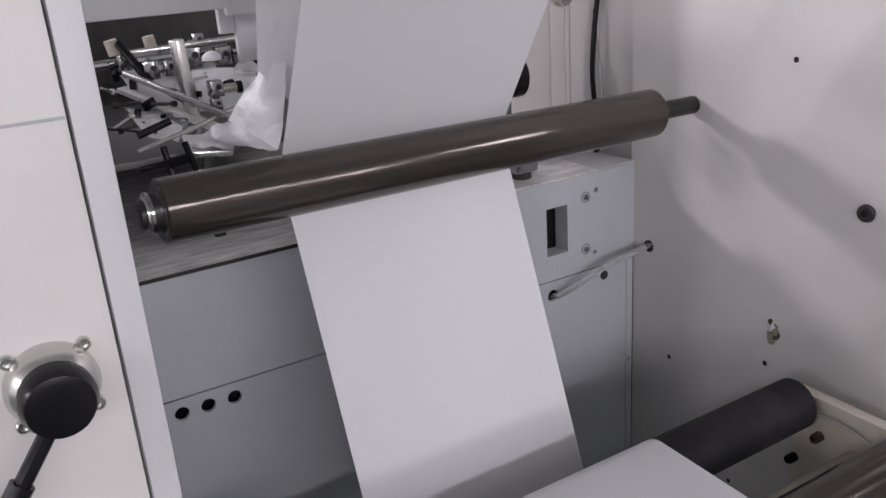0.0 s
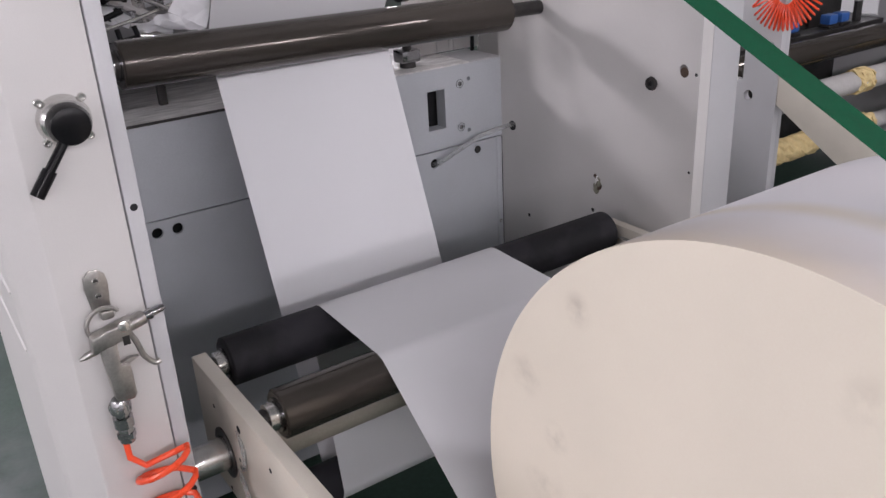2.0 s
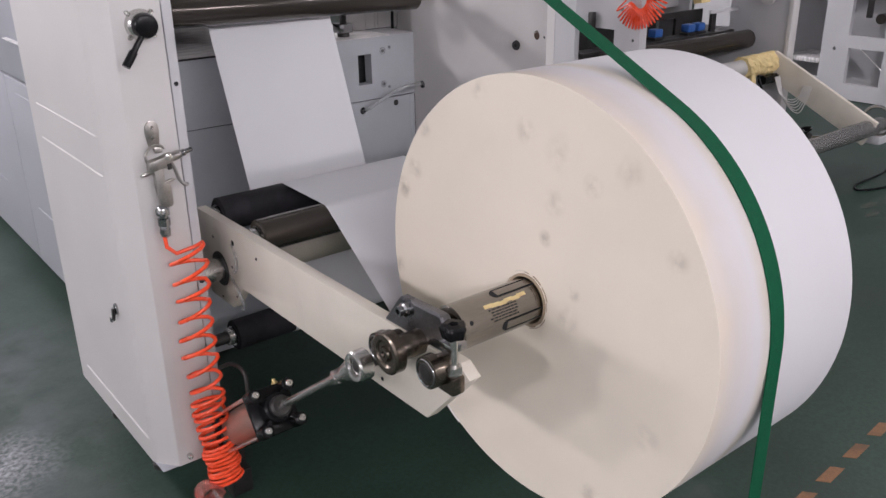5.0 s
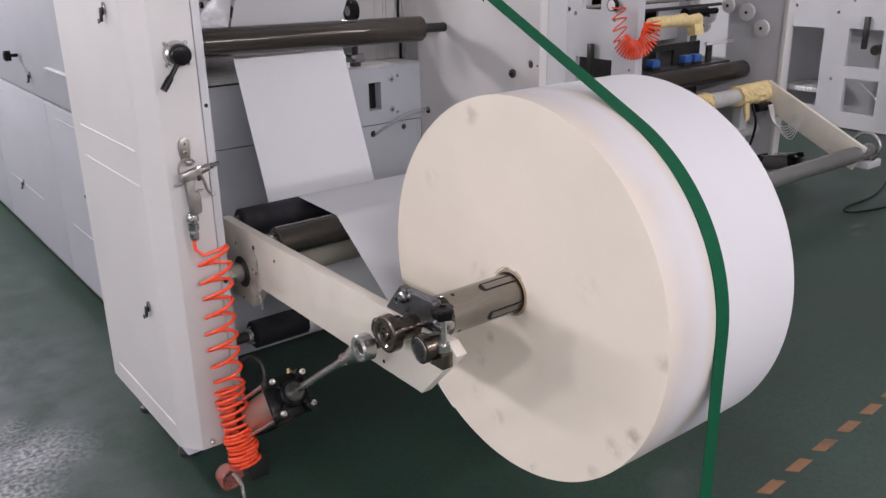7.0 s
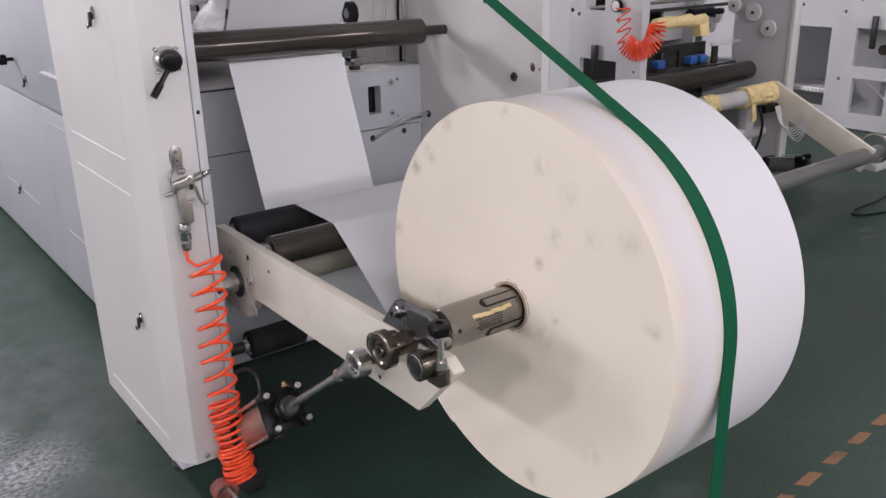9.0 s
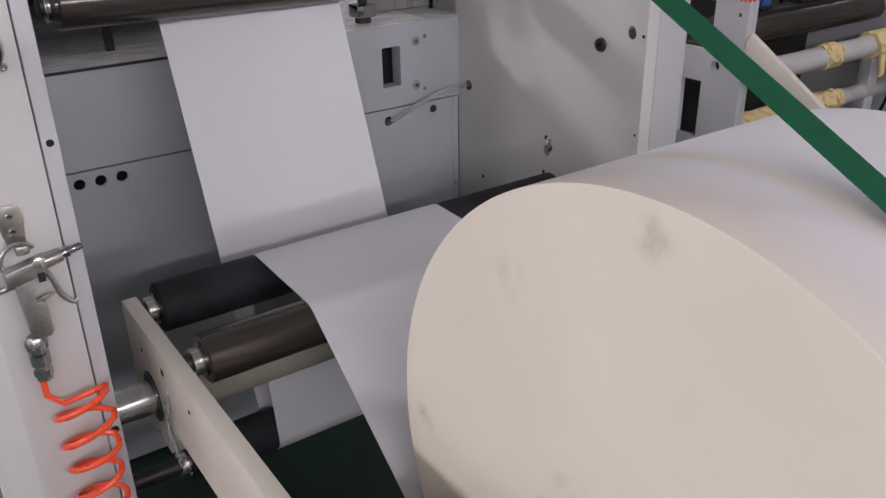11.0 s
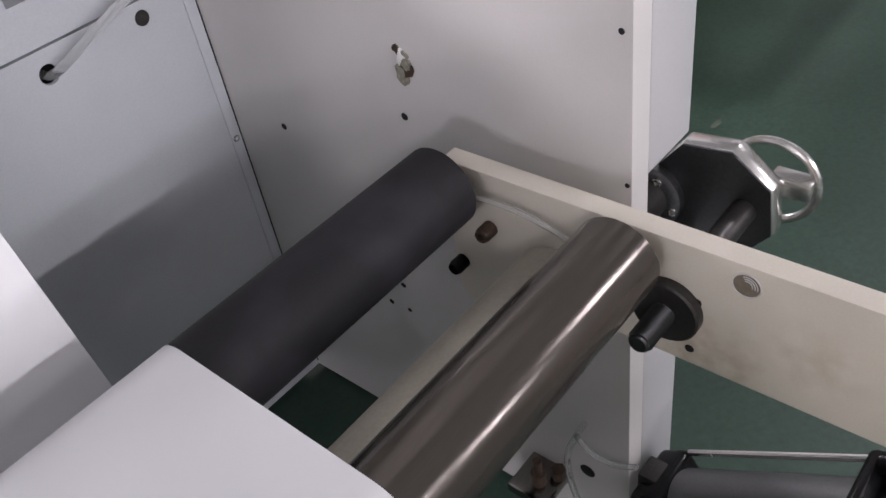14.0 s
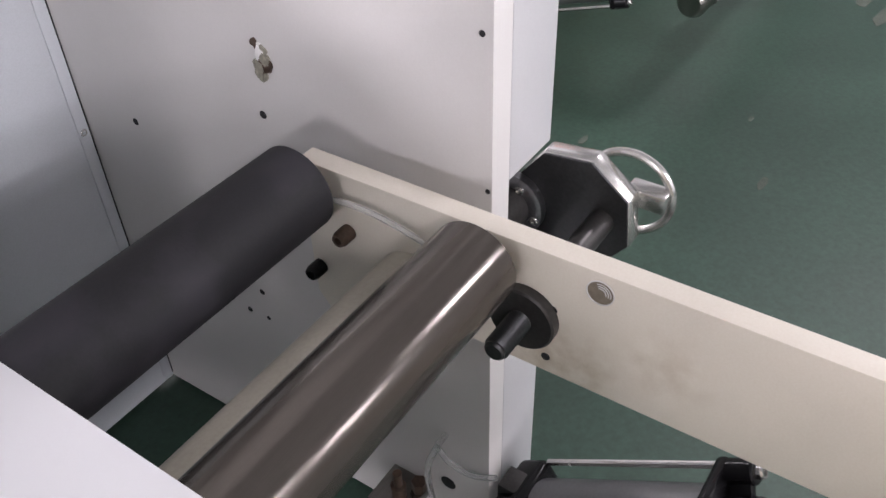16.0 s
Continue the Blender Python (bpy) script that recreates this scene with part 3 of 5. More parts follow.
def post_details():
    post = POST
    part("bottom_fold", box(0.004, 0.150, 0.690, 1.33, 0.0935, 0.0955, 0.0005), M_SIDE, post)
    for y0, y1, z in ((0.767, 1.25, 0.974), (0.767, 1.255, 0.879), (0.752, 1.252, 0.167)):
        groove(post, 0.0, y0, y1, z)
    for y, z in ((0.836, 0.500), (0.844, 1.316)):
        latch(post, y, z, 0.0)
    # holes drawn as black discs on the face, shade in the colour
    for x, z, r in ((0.1715, 1.084, 0.0055), (0.1715, 0.594, 0.0075)):
        part("drilled_hole_shade", lathe([(0.6838, r), (0.6832, r * 0.9)], "Y", (x, 0, z), 20), M_HOLE, post)
    part("levelling_foot", lathe([(FLOOR, 0.035), (FLOOR + 0.015, 0.035), (FLOOR + 0.03, 0.012), (0.095, 0.012)], "Z", (0.085, 0.93, 0), 24), M_DARK, post)
    part("levelling_foot", lathe([(FLOOR, 0.035), (FLOOR + 0.015, 0.035), (FLOOR + 0.03, 0.012), (0.095, 0.012)], "Z", (0.085, 1.28, 0), 24), M_DARK, post)
    part("cover_seam", box(0.049, 0.157, 0.6836, 0.6841, 1.4135, 1.4160), M_SIDE, post)
    part("foot_bolt", screw_head((0.075, 0.684, 0.118), "Y", 0.008, -0.012), M_STEEL, post)

    sw = thing("rotary_switch", (0.108, 0.684, 1.221), "black lever switch on a round chrome base", "switch")
    part("base", lathe([(0, 0.034), (-0.006, 0.034), (-0.018, 0.030), (-0.026, 0.022)], "Y", seg=40), M_STEEL, sw)
    part("knob", lathe([(-0.020, 0.020), (-0.026, 0.0265), (-0.044, 0.0275), (-0.054, 0.024), (-0.057, 0.016)], "Y", (0.0, 0.010, 0.0), 36), M_PLASTIC, sw)
    lever = [Vector((-0.004, -0.034, -0.010)), Vector((-0.02, -0.038, -0.030)), Vector((-0.036, -0.042, -0.050)), Vector((-0.056, -0.046, -0.076))]
    arm = part("lever", tube(spline(lever, 6), 0.0065), M_PLASTIC, sw)
    part("grip", tube([lever[2], lever[3] + Vector((-0.003, 0, -0.003))], 0.0092, seg=14), M_PLASTIC, arm)
    for x, z in ((-0.026, 0.027), (0.027, 0.026), (-0.026, -0.026), (0.028, -0.025)):
        part("screw", screw_head((x, 0, z), "Y", 0.0055, -0.006), M_STEEL, sw)

    gun = thing("air_blow_gun", (0, 0.66, 0), "chrome air blow gun hanging from a riveted hook tab", "air gun")
    tab = [(0.087, 0.950), (0.082, 0.985), (0.084, 1.000), (0.092, 1.010), (0.104, 1.010), (0.113, 1.002), (0.115, 0.986), (0.111, 0.950)]
    hook = part("hook_tab", prism(tab, 0.0185, 0.0225, "Y", 0.001), M_NICKEL, gun)
    for z in (0.995, 0.972):
        part("rivet", screw_head((0.0985, 0.0185, z), "Y", 0.0045, -0.003), M_STEEL, hook)
        part("rivet_slot", box(0.095, 0.102, 0.0148, 0.0156, z - 0.001, z + 0.001), M_DARK, hook)
    part("hook_lug", box(0.094, 0.112, 0.004, 0.018, 0.938, 0.952, 0.003), M_NICKEL, gun)
    part("hook_ring", torus((0.098, 0.008, 0.93), "Y", 0.026, 0.0032, a0=40, a1=215, m=8), M_NICKEL, gun)
    part("body", prism([(0.070, 0.898), (0.126, 0.909), (0.128, 0.936), (0.072, 0.923)], -0.011, 0.011, "Y", 0.003), M_NICKEL, gun)
    part("barrel", moved(lathe([(0, 0.0105), (0.024, 0.0105), (0.027, 0.0085)], seg=20), along((0.124, 0, 0.9235), (0.152, 0, 0.930))), M_NICKEL, gun)
    part("nozzle", moved(lathe([(0, 0.0065), (0.006, 0.0085), (0.010, 0.0085), (0.012, 0.006), (0.026, 0.0055), (0.030, 0.0035)], seg=16), along((0.150, 0, 0.9295), (0.18, 0, 0.936))), M_CHROME, gun)
    part("pivot_screw", lathe([(-0.011, 0.008), (-0.015, 0.008), (-0.0165, 0.005)], "Y", (0.117, 0, 0.930), 18), M_STEEL, gun)
    part("valve_slot", box(0.112, 0.122, -0.0122, -0.0108, 0.9, 0.914, 0.0004), M_DARK, gun)
    part("back_pin", moved(lathe([(0, 0.002), (0.010, 0.005), (0.030, 0.0055)], seg=12), along((0.052, 0, 0.893), (0.086, 0, 0.902))), M_NICKEL, gun)
    part("handle", prism([(0.080, 0.908), (0.105, 0.910), (0.103, 0.870), (0.116, 0.867), (0.117, 0.818), (0.112, 0.811), (0.090, 0.811), (0.086, 0.818)], -0.010, 0.010, "Y", 0.0035), M_NICKEL, gun)
    part("spur", prism([(0.104, 0.862), (0.104, 0.870), (0.118, 0.875), (0.131, 0.873), (0.118, 0.867)], -0.004, 0.004, "Y", 0.001), M_NICKEL, gun)
    part("trigger", tube(spline([(0.120, -0.006, 0.924), (0.130, -0.006, 0.898), (0.137, -0.006, 0.872), (0.15, -0.006, 0.856), (0.158, -0.006, 0.857)], 6), 0.0042), M_NICKEL, gun)
    prof = [(0.815, 0.010), (0.806, 0.0155), (0.794, 0.0155), (0.792, 0.011), (0.787, 0.011), (0.785, 0.0145), (0.768, 0.0145), (0.766, 0.010), (0.760, 0.0115), (0.742, 0.0115), (0.738, 0.007)]
    part("coupling", lathe(prof, "Z", (0.090, 0, 0), 20), M_CHROME, gun)
    part("coupling_nut", lathe([(0.808, 0.0165), (0.798, 0.0165)], "Z", (0.090, 0, 0), 6), M_STEEL, gun)
    part("coupling_nut", lathe([(0.758, 0.0135), (0.748, 0.0135)], "Z", (0.090, 0, 0), 6), M_CHROME, gun)

    pts = [Vector((0.086, 0.66, 0.742)), Vector((0.086, 0.655, 0.715)), Vector((0.105, 0.65, 0.695)), Vector((0.15, 0.645, 0.703))]
    zs = [0.705]
    for count, pitch in ((8, 0.051), (6, 0.024), (10, 0.0125)):
        for n in range(count):
            zs.append(zs[-1] - pitch)
    turns = len(zs)
    for n in range(turns - 1):
        for q in range(14):
            f = n + q / 14
            w = 2 * math.pi * (q / 14)
            zz = zs[n] + (zs[n + 1] - zs[n]) * q / 14
            drift = max(0, 0.30 - zz) * 0.085
            lean = (0.008 + 0.003 * math.sin(n * 2.3)) * math.cos(w) - 0.2 * 0.033 * math.sin(w + 3.5)
            rx = 0.0375 + 0.002 * math.sin(n * 1.7)
            pts.append(Vector((0.127 + drift + 0.003 * math.sin(n * 1.1) + rx * math.cos(w), 0.642 - drift * 0.3 + 0.033 * math.sin(w + 3.5), zz + lean)))
    hose = thing("coiled_air_hose", (0, 0, 0), "orange-red coiled polyurethane air hose hanging down the post", "hose")
    part("coil", tube(pts, 0.0050, seg=8), M_ORANGE, hose)
    ring = [Vector((0.095 + 0.034 * math.cos(w / 12 * 2 * math.pi) * (1 - 0.0035 * w), 0.612 + w * 0.0009, 0.012 + 0.034 * math.sin(w / 12 * 2 * math.pi) * (1 - 0.0035 * w))) for w in range(60)]
    part("bundled_end", tube(ring, 0.0045, seg=8), M_PINK, hose, "bundled hose end in a loose ring")
    part("clear_tail", tube(spline([(0.10, 0.615, 0.03), (0.115, 0.60, -0.005), (0.113, 0.57, -0.04), (0.15, 0.50, -0.043)], 8), 0.0045, seg=8), M_CLEAR, hose)


def side_covers():
    e = thing("bag_machine", (0, 0, 0), "long grey machine body with latched sheet-metal side covers", "machine")
    for y0, y1 in ((1.345, 2.55), (2.556, 3.75), (3.756, 5.2), (5.206, 6.8)):
        door = part("side_cover", box(0.192, 0.212, y0, y1, 0.055, 0.855, 0.004), M_SIDE, e)
        for z, a, b in ((0.80, y0 + 0.35, y1 - 0.15), (0.33, y0 + 0.35, y1 - 0.15)):
            part("embossed_line", prism([(0.192, z - 0.003), (0.1898, z), (0.192, z + 0.003)], a, b, "Y"), M_SIDE, door)
    latch(e, 2.05, 0.55, 0.192)
    latch(e, 3.30, 0.32, 0.192)
    latch(e, 2.75, 0.93, 0.200)
    part("upper_cover", box(0.200, 0.22, 1.345, 1.86, 0.86, 1.36, 0.004), M_SIDE, e)
    part("upper_cover", box(0.200, 0.22, 2.02, 6.8, 0.86, 1.36, 0.004), M_SIDE, e)
    # added black sheet paints the shade inside the cover gap
    part("gap_shade_sheet", box(0.23, 0.24, 1.84, 2.04, 0.86, 1.36), M_HOLE, e)
    part("gap_fitting", box(0.205, 0.23, 1.90, 1.96, 1.20, 1.30, 0.004), M_STEEL, e)
    # dark sheet across the hollow body
    part("dark_end_sheet", box(0.24, 1.40, 3.2, 3.22, 0.0, 1.4), M_DARK, e)
    part("floor_rail", box(0.25, 0.34, 1.6, 6.8, FLOOR, 0.05, 0.004), M_DARK, e)
    post = thing("limit_knob", (0.192, 2.9, 1.02), "black round knob on the machine side", "knob")
    part("knob", lathe([(0, 0.008), (-0.03, 0.008), (-0.032, 0.024), (-0.055, 0.024), (-0.06, 0.016)], "X", seg=20), M_PLASTIC, post)


def panel_details():
    p = PANEL
    for z in (0.956, 0.833):
        part("recess_ring", torus((1.26, Y_BACK - 0.0025, z), "Y", 0.0115, 0.0008, n=24, m=6), M_DARK, p)
        part("socket_screw", screw_head((1.26, Y_BACK - 0.0022, z), "Y", 0.0065, -0.003), M_CHROME, p)
    # dark disc over the hole paints its shaded depth
    part("panel_hole_shade", lathe([(1.4376, 0.0112), (1.4372, 0.0108)], "Y", (1.316, 0, 0.754), 20), M_DARK, p)
    part("window_side", box(1.2092, 1.2112, 1.4525, 1.480, 0.84, 0.95), M_PANEL, p)
    part("window_sill", box(1.1515, 1.2088, 1.4525, 1.480, 0.8375, 0.8397), M_PANEL, p)
    part("edge_screw", screw_head((1.393, Y_BACK, 0.512), "Y", 0.006, -0.004), M_STEEL, p)
    part("corner_strip", box(1.384, 1.4025, Y_BACK - 0.0030, Y_BACK - 0.0005, -0.03, 0.777, 0.0008), M_PANEL, p)
    part("corner_joint", box(1.4028, 1.4048, Y_BACK - 0.0026, Y_BACK - 0.0005, -0.03, 0.777), M_HOLE, p)
    hose = thing("clear_hose", (0, 0, 0), "clear plastic hose between two drilled holes", "hose")
    mid = [(1.165, 1.47, 0.735), (1.168, 1.42, 0.750), (1.21, 1.38, 0.788), (1.27, 1.36, 0.820), (1.34, 1.36, 0.829), (1.40, 1.378, 0.824), (1.43, 1.39, 0.818)]
    part("hose", tube(spline(mid, 8), 0.0065, seg=12), M_CLEAR, hose)
    # lid of the bed behind the top roller
    e = thing("gripper_bed", (0, 0, 0), "cluttered bed of rods, clamps and folded paper", "machine part")
    part("upper_cover", box(0.19, 0.60, 1.70, 1.72, 1.415, 1.62, 0.003), M_PAINT, e)
    part("upper_cover", box(0.606, 0.80, 1.72, 1.74, 1.40, 1.62, 0.003), M_PAINT, e)
    part("inner_strut", box(0.612, 0.64, 1.80, 1.82, 1.36, 1.44, 0.002), M_PAINT, e)
    part("inner_cover", box(0.645, 0.80, 1.80, 1.82, 1.30, 1.45, 0.002), M_PAINT, e)
    # added dark sheet stands in for the unlit interior behind the bed
    part("back_shade_sheet", box(0.24, 1.40, 2.40, 2.42, 1.013, 1.45), M_DARK, e)
    part("square_post", moved(box(-0.011, 0.011, -0.011, 0.011, 0.0, 0.205, 0.002), pose(0.506, 1.70, 1.165, 0, -4, 20)), M_STEEL, e)
    part("post_collar", moved(box(-0.016, 0.016, -0.02, 0.02, 0.0, 0.032, 0.003), pose(0.478, 1.69, 1.195, 0, 0, 20)), M_CHROME, e)
    part("rod", tube([(0.36, 1.55, 1.203), (0.47, 1.60, 1.218), (0.603, 1.66, 1.241)], 0.0042), M_STEEL, e)
    part("rod", tube([(0.438, 1.9, 1.335), (0.705, 1.86, 1.345)], 0.0065), M_STEEL, e)
    part("rod", tube([(0.36, 1.92, 1.315), (0.66, 1.93, 1.318)], 0.010), M_CHROME, e)
    part("rail", moved(box(0, 0.22, -0.006, 0.006, -0.005, 0.005, 0.001), along((0.395, 1.73, 1.318), (0.563, 1.60, 1.217))), M_STEEL, e)
    part("rail", moved(box(0, 0.24, -0.014, 0.014, -0.005, 0.005, 0.002), along((0.40, 1.81, 1.278), (0.541, 1.62, 1.197))), M_COVER, e)
    for at, s in (((0.549, 1.68, 1.272), 0.013), ((0.46, 1.80, 1.308), 0.015), ((0.57, 1.9, 1.312), 0.018), ((0.625, 1.86, 1.312), 0.016), ((0.431, 1.9, 1.318), 0.014), ((0.513, 1.87, 1.30), 0.014), ((0.54, 1.66, 1.245), 0.010), ((0.588, 1.9, 1.345), 0.012), ((0.665, 1.88, 1.305), 0.013)):
        blk = part("clamp_block", box(at[0] - s, at[0] + s, at[1] - s, at[1] + s, at[2] - s * 1.2, at[2] + s * 1.2, 0.002), M_CHROME, e)
        part("clamp_screw", screw_head((at[0] + s * 0.2, at[1] - s, at[2] + s * 0.3), "Y", s * 0.4, -0.005), M_DARK, blk)
    part("spindle", tube([(0.562, 1.675, 1.27), (0.588, 1.672, 1.27)], 0.009, seg=14), M_STEEL, e)
    part("spindle_knob", tube([(0.588, 1.672, 1.27), (0.598, 1.671, 1.27)], 0.012, seg=14), M_PLASTIC, e)
    for at, to, r in (((0.378, 1.62, 1.217), (0.44, 1.62, 1.235), 0.007), ((0.404, 1.55, 1.205), (0.41, 1.53, 1.14), 0.006), ((0.405, 1.54, 1.175), (0.44, 1.52, 1.185), 0.009), ((0.437, 1.53, 1.21), (0.447, 1.5, 1.15), 0.006), ((0.36, 1.56, 1.17), (0.41, 1.55, 1.175), 0.005), ((0.42, 1.86, 1.36), (0.45, 1.78, 1.29), 0.009), ((0.50, 1.72, 1.265), (0.525, 1.70, 1.262), 0.006), ((0.545, 1.87, 1.315), (0.55, 1.85, 1.275), 0.007), ((0.60, 1.87, 1.318), (0.64, 1.86, 1.312), 0.007), ((0.708, 1.87, 1.345), (0.700, 1.87, 1.27), 0.005)):
        part("black_lever", tube([at, to], r, seg=12), M_PLASTIC, e)
    for at, to, r in (((0.412, 1.9, 1.365), (0.418, 1.9, 1.335), 0.013), ((0.488, 1.9, 1.365), (0.492, 1.9, 1.340), 0.012)):
        part("pale_cap", tube([at, to], r, seg=14), M_TUBE, e)
    part("white_cap", lathe([(0, 0.020), (0.008, 0.019), (0.015, 0.012), (0.018, 0.004)], "Z", (0.585, 1.8, 1.312), 20), M_PAPER, e)
    part("clear_dome", lathe([(0, 0.026), (0.012, 0.024), (0.021, 0.016), (0.026, 0.005)], "Z", (0.635, 1.74, 1.285), 20), M_CLEAR, e)
    part("steel_tray", moved(box(0.0, 0.075, 0.0, 0.06, 0.0, 0.012, 0.003), pose(0.447, 1.545, 1.176, 4, 6, -8)), M_STEEL, e)
    part("tray_stand", box(0.475, 0.495, 1.57, 1.59, 1.013, 1.178, 0.002), M_DARK, e)
    part("bed_plate", box(0.30, 1.0, 1.66, 2.39, 1.150, 1.165, 0.003), M_BARREL, e)
    rnd = random.Random(31)
    for k in range(34):
        x, y = rnd.uniform(0.37, 0.66), rnd.uniform(1.66, 1.98)
        z = 1.205 + (y - 1.6) * 0.30 + rnd.uniform(-0.02, 0.03)
        turn = Euler((rnd.uniform(-0.5, 0.5), rnd.uniform(-0.5, 0.5), rnd.uniform(0, 3.1))).to_matrix().to_4x4()
        m = Matrix.Translation((x, y, z)) @ turn
        if k % 3 == 0:
            part("small_pin", moved(lathe([(-0.03, 0.003), (0.012, 0.003), (0.013, 0.0065), (0.022, 0.0065)], seg=12), m), (M_STEEL, M_DARK)[k % 2], e)
        elif k % 3 == 1:
            part("small_clamp", moved(box(-0.013, 0.013, -0.006, 0.006, -0.009, 0.009, 0.0015), m), (M_DARK, M_PLASTIC, M_CHROME)[k % 3], e)
        else:
            part("thin_rod", moved(lathe([(-0.05, 0.0022), (0.05, 0.0022)], seg=8), m), (M_CHROME, M_PLASTIC)[k % 2], e)
    paper = thing("crumpled_paper", (0, 0, 0), "crumpled white paper lying over the machine bed", "paper")

    def crumple(corners, n, amp, seed):
        """A creased sheet between four corners."""
        rnd = random.Random(seed)
        a, b, c, d = [Vector(p) for p in corners]
        bm = bmesh.new()
        side = (b - a).cross(d - a).normalized()
        grid = []
        for i in range(n + 1):
            row = []
            for j in range(n + 1):
                u, v = i / n, j / n
                p = (a * (1 - u) + b * u) * (1 - v) + (d * (1 - u) + c * u) * v
                k = amp * (math.sin(3.1 * u * 2 + seed + 2 * v) * 0.5 + math.sin(7 * v - 4 * u + seed) * 0.3 + rnd.uniform(-0.4, 0.4))
                row.append(bm.verts.new(p + side * k))
            grid.append(row)
        for i in range(n):
            for j in range(n):
                bm.faces.new((grid[i][j], grid[i + 1][j], grid[i + 1][j + 1], grid[i][j + 1]))
        bmesh.ops.triangulate(bm, faces=bm.faces[:])
        bmesh.ops.solidify(bm, geom=bm.faces[:], thickness=0.0006)
        part("sheet", bm, M_PAPER, paper, smooth=False)

    crumple([(0.585, 1.52, 1.32), (0.579, 1.36, 1.344), (0.528, 1.31, 1.218), (0.531, 1.58, 1.228)], 7, 0.006, 1)
    crumple([(0.531, 1.58, 1.228), (0.529, 1.315, 1.217), (0.526, 1.45, 1.198), (0.483, 1.6, 1.203)], 6, 0.005, 2)
    crumple([(0.545, 1.84, 1.29), (0.66, 1.76, 1.298), (0.606, 1.62, 1.217), (0.535, 1.72, 1.233)], 7, 0.006, 3)
    crumple([(0.39, 1.74, 1.245), (0.498, 1.72, 1.225), (0.448, 1.62, 1.195), (0.396, 1.62, 1.212)], 6, 0.005, 5)
    crumple([(0.573, 1.45, 1.443), (0.655, 1.42, 1.438), (0.590, 1.36, 1.264), (0.56, 1.45, 1.326)], 6, 0.003, 8)
    crumple([(0.42, 1.95, 1.30), (0.62, 1.90, 1.295), (0.56, 1.72, 1.225), (0.43, 1.75, 1.235)], 7, 0.008, 9)
    crumple([(0.46, 1.64, 1.20), (0.54, 1.56, 1.205), (0.52, 1.53, 1.185), (0.45, 1.58, 1.185)], 5, 0.006, 12)
    # light panel and cables behind the far end
    e = thing("rear_panel", (0, 0, 0), "white rear panel with vertical folded seams", "machine panel")
    for x0, x1 in ((1.2, 1.2985), (1.3, 1.3415), (1.343, 1.356), (1.358, 1.60)):
        part("panel_sheet", box(x0, x1, 1.60, 1.62, 1.014, 2.2, 0.001), M_COVER, e)
    part("side_return", box(1.445, 1.458, 1.446, 1.5985, 0.9, 2.2, 0.001), M_COVER, e)
    part("knob", lathe([(1.60, 0.006), (1.585, 0.006), (1.583, 0.018), (1.57, 0.016)], "Y", (1.325, 0, 1.372), 20), M_STEEL, e)
    c = thing("cable", (0, 0, 0), "black cable and thin grey wire hanging before the rear panel", "cable")
    part("black_cable", tube(spline([(1.475, 1.575, 1.55), (1.425, 1.575, 1.40), (1.398, 1.57, 1.22), (1.398, 1.56, 1.10), (1.39, 1.55, 1.014)], 8), 0.006), M_PLASTIC, c)
    part("grey_wire", tube(spline([(1.41, 1.58, 1.34), (1.425, 1.58, 1.24), (1.43, 1.575, 1.16), (1.425, 1.565, 1.05), (1.41, 1.55, 1.014)], 8), 0.0025), M_STEEL, c)
    r = thing("idler_wheel", (0.785, 1.56, 1.222), "black rubber idler wheel with a pale hub", "wheel")
    part("tyre", lathe([(-0.015, 0.03), (-0.012, 0.045), (0.012, 0.045), (0.015, 0.03)], "X", (0.38, 0, 0.0), 28), M_PLASTIC, r)
    part("hub", lathe([(-0.018, 0.02), (0.018, 0.02)], "X", (0.38, 0, 0.0), 20), M_STEEL, r)
    part("axle", tube([(0.39, 0, 0), (0.41, 0.05, 0)], 0.008), M_STEEL, r)
    b = thing("clamp_stub", (0, 0, 0), "dark knurled stub clamp on the tin sheet", "clamp")
    part("stub", lathe([(1.013, 0.022), (1.05, 0.022), (1.052, 0.013), (1.09, 0.013), (1.095, 0.010)], "Z", (1.135, 1.50, 0), 20), M_DARK, b)
    part("collar", box(1.105, 1.163, 1.475, 1.525, 1.028, 1.062, 0.004), M_CHROME, b)


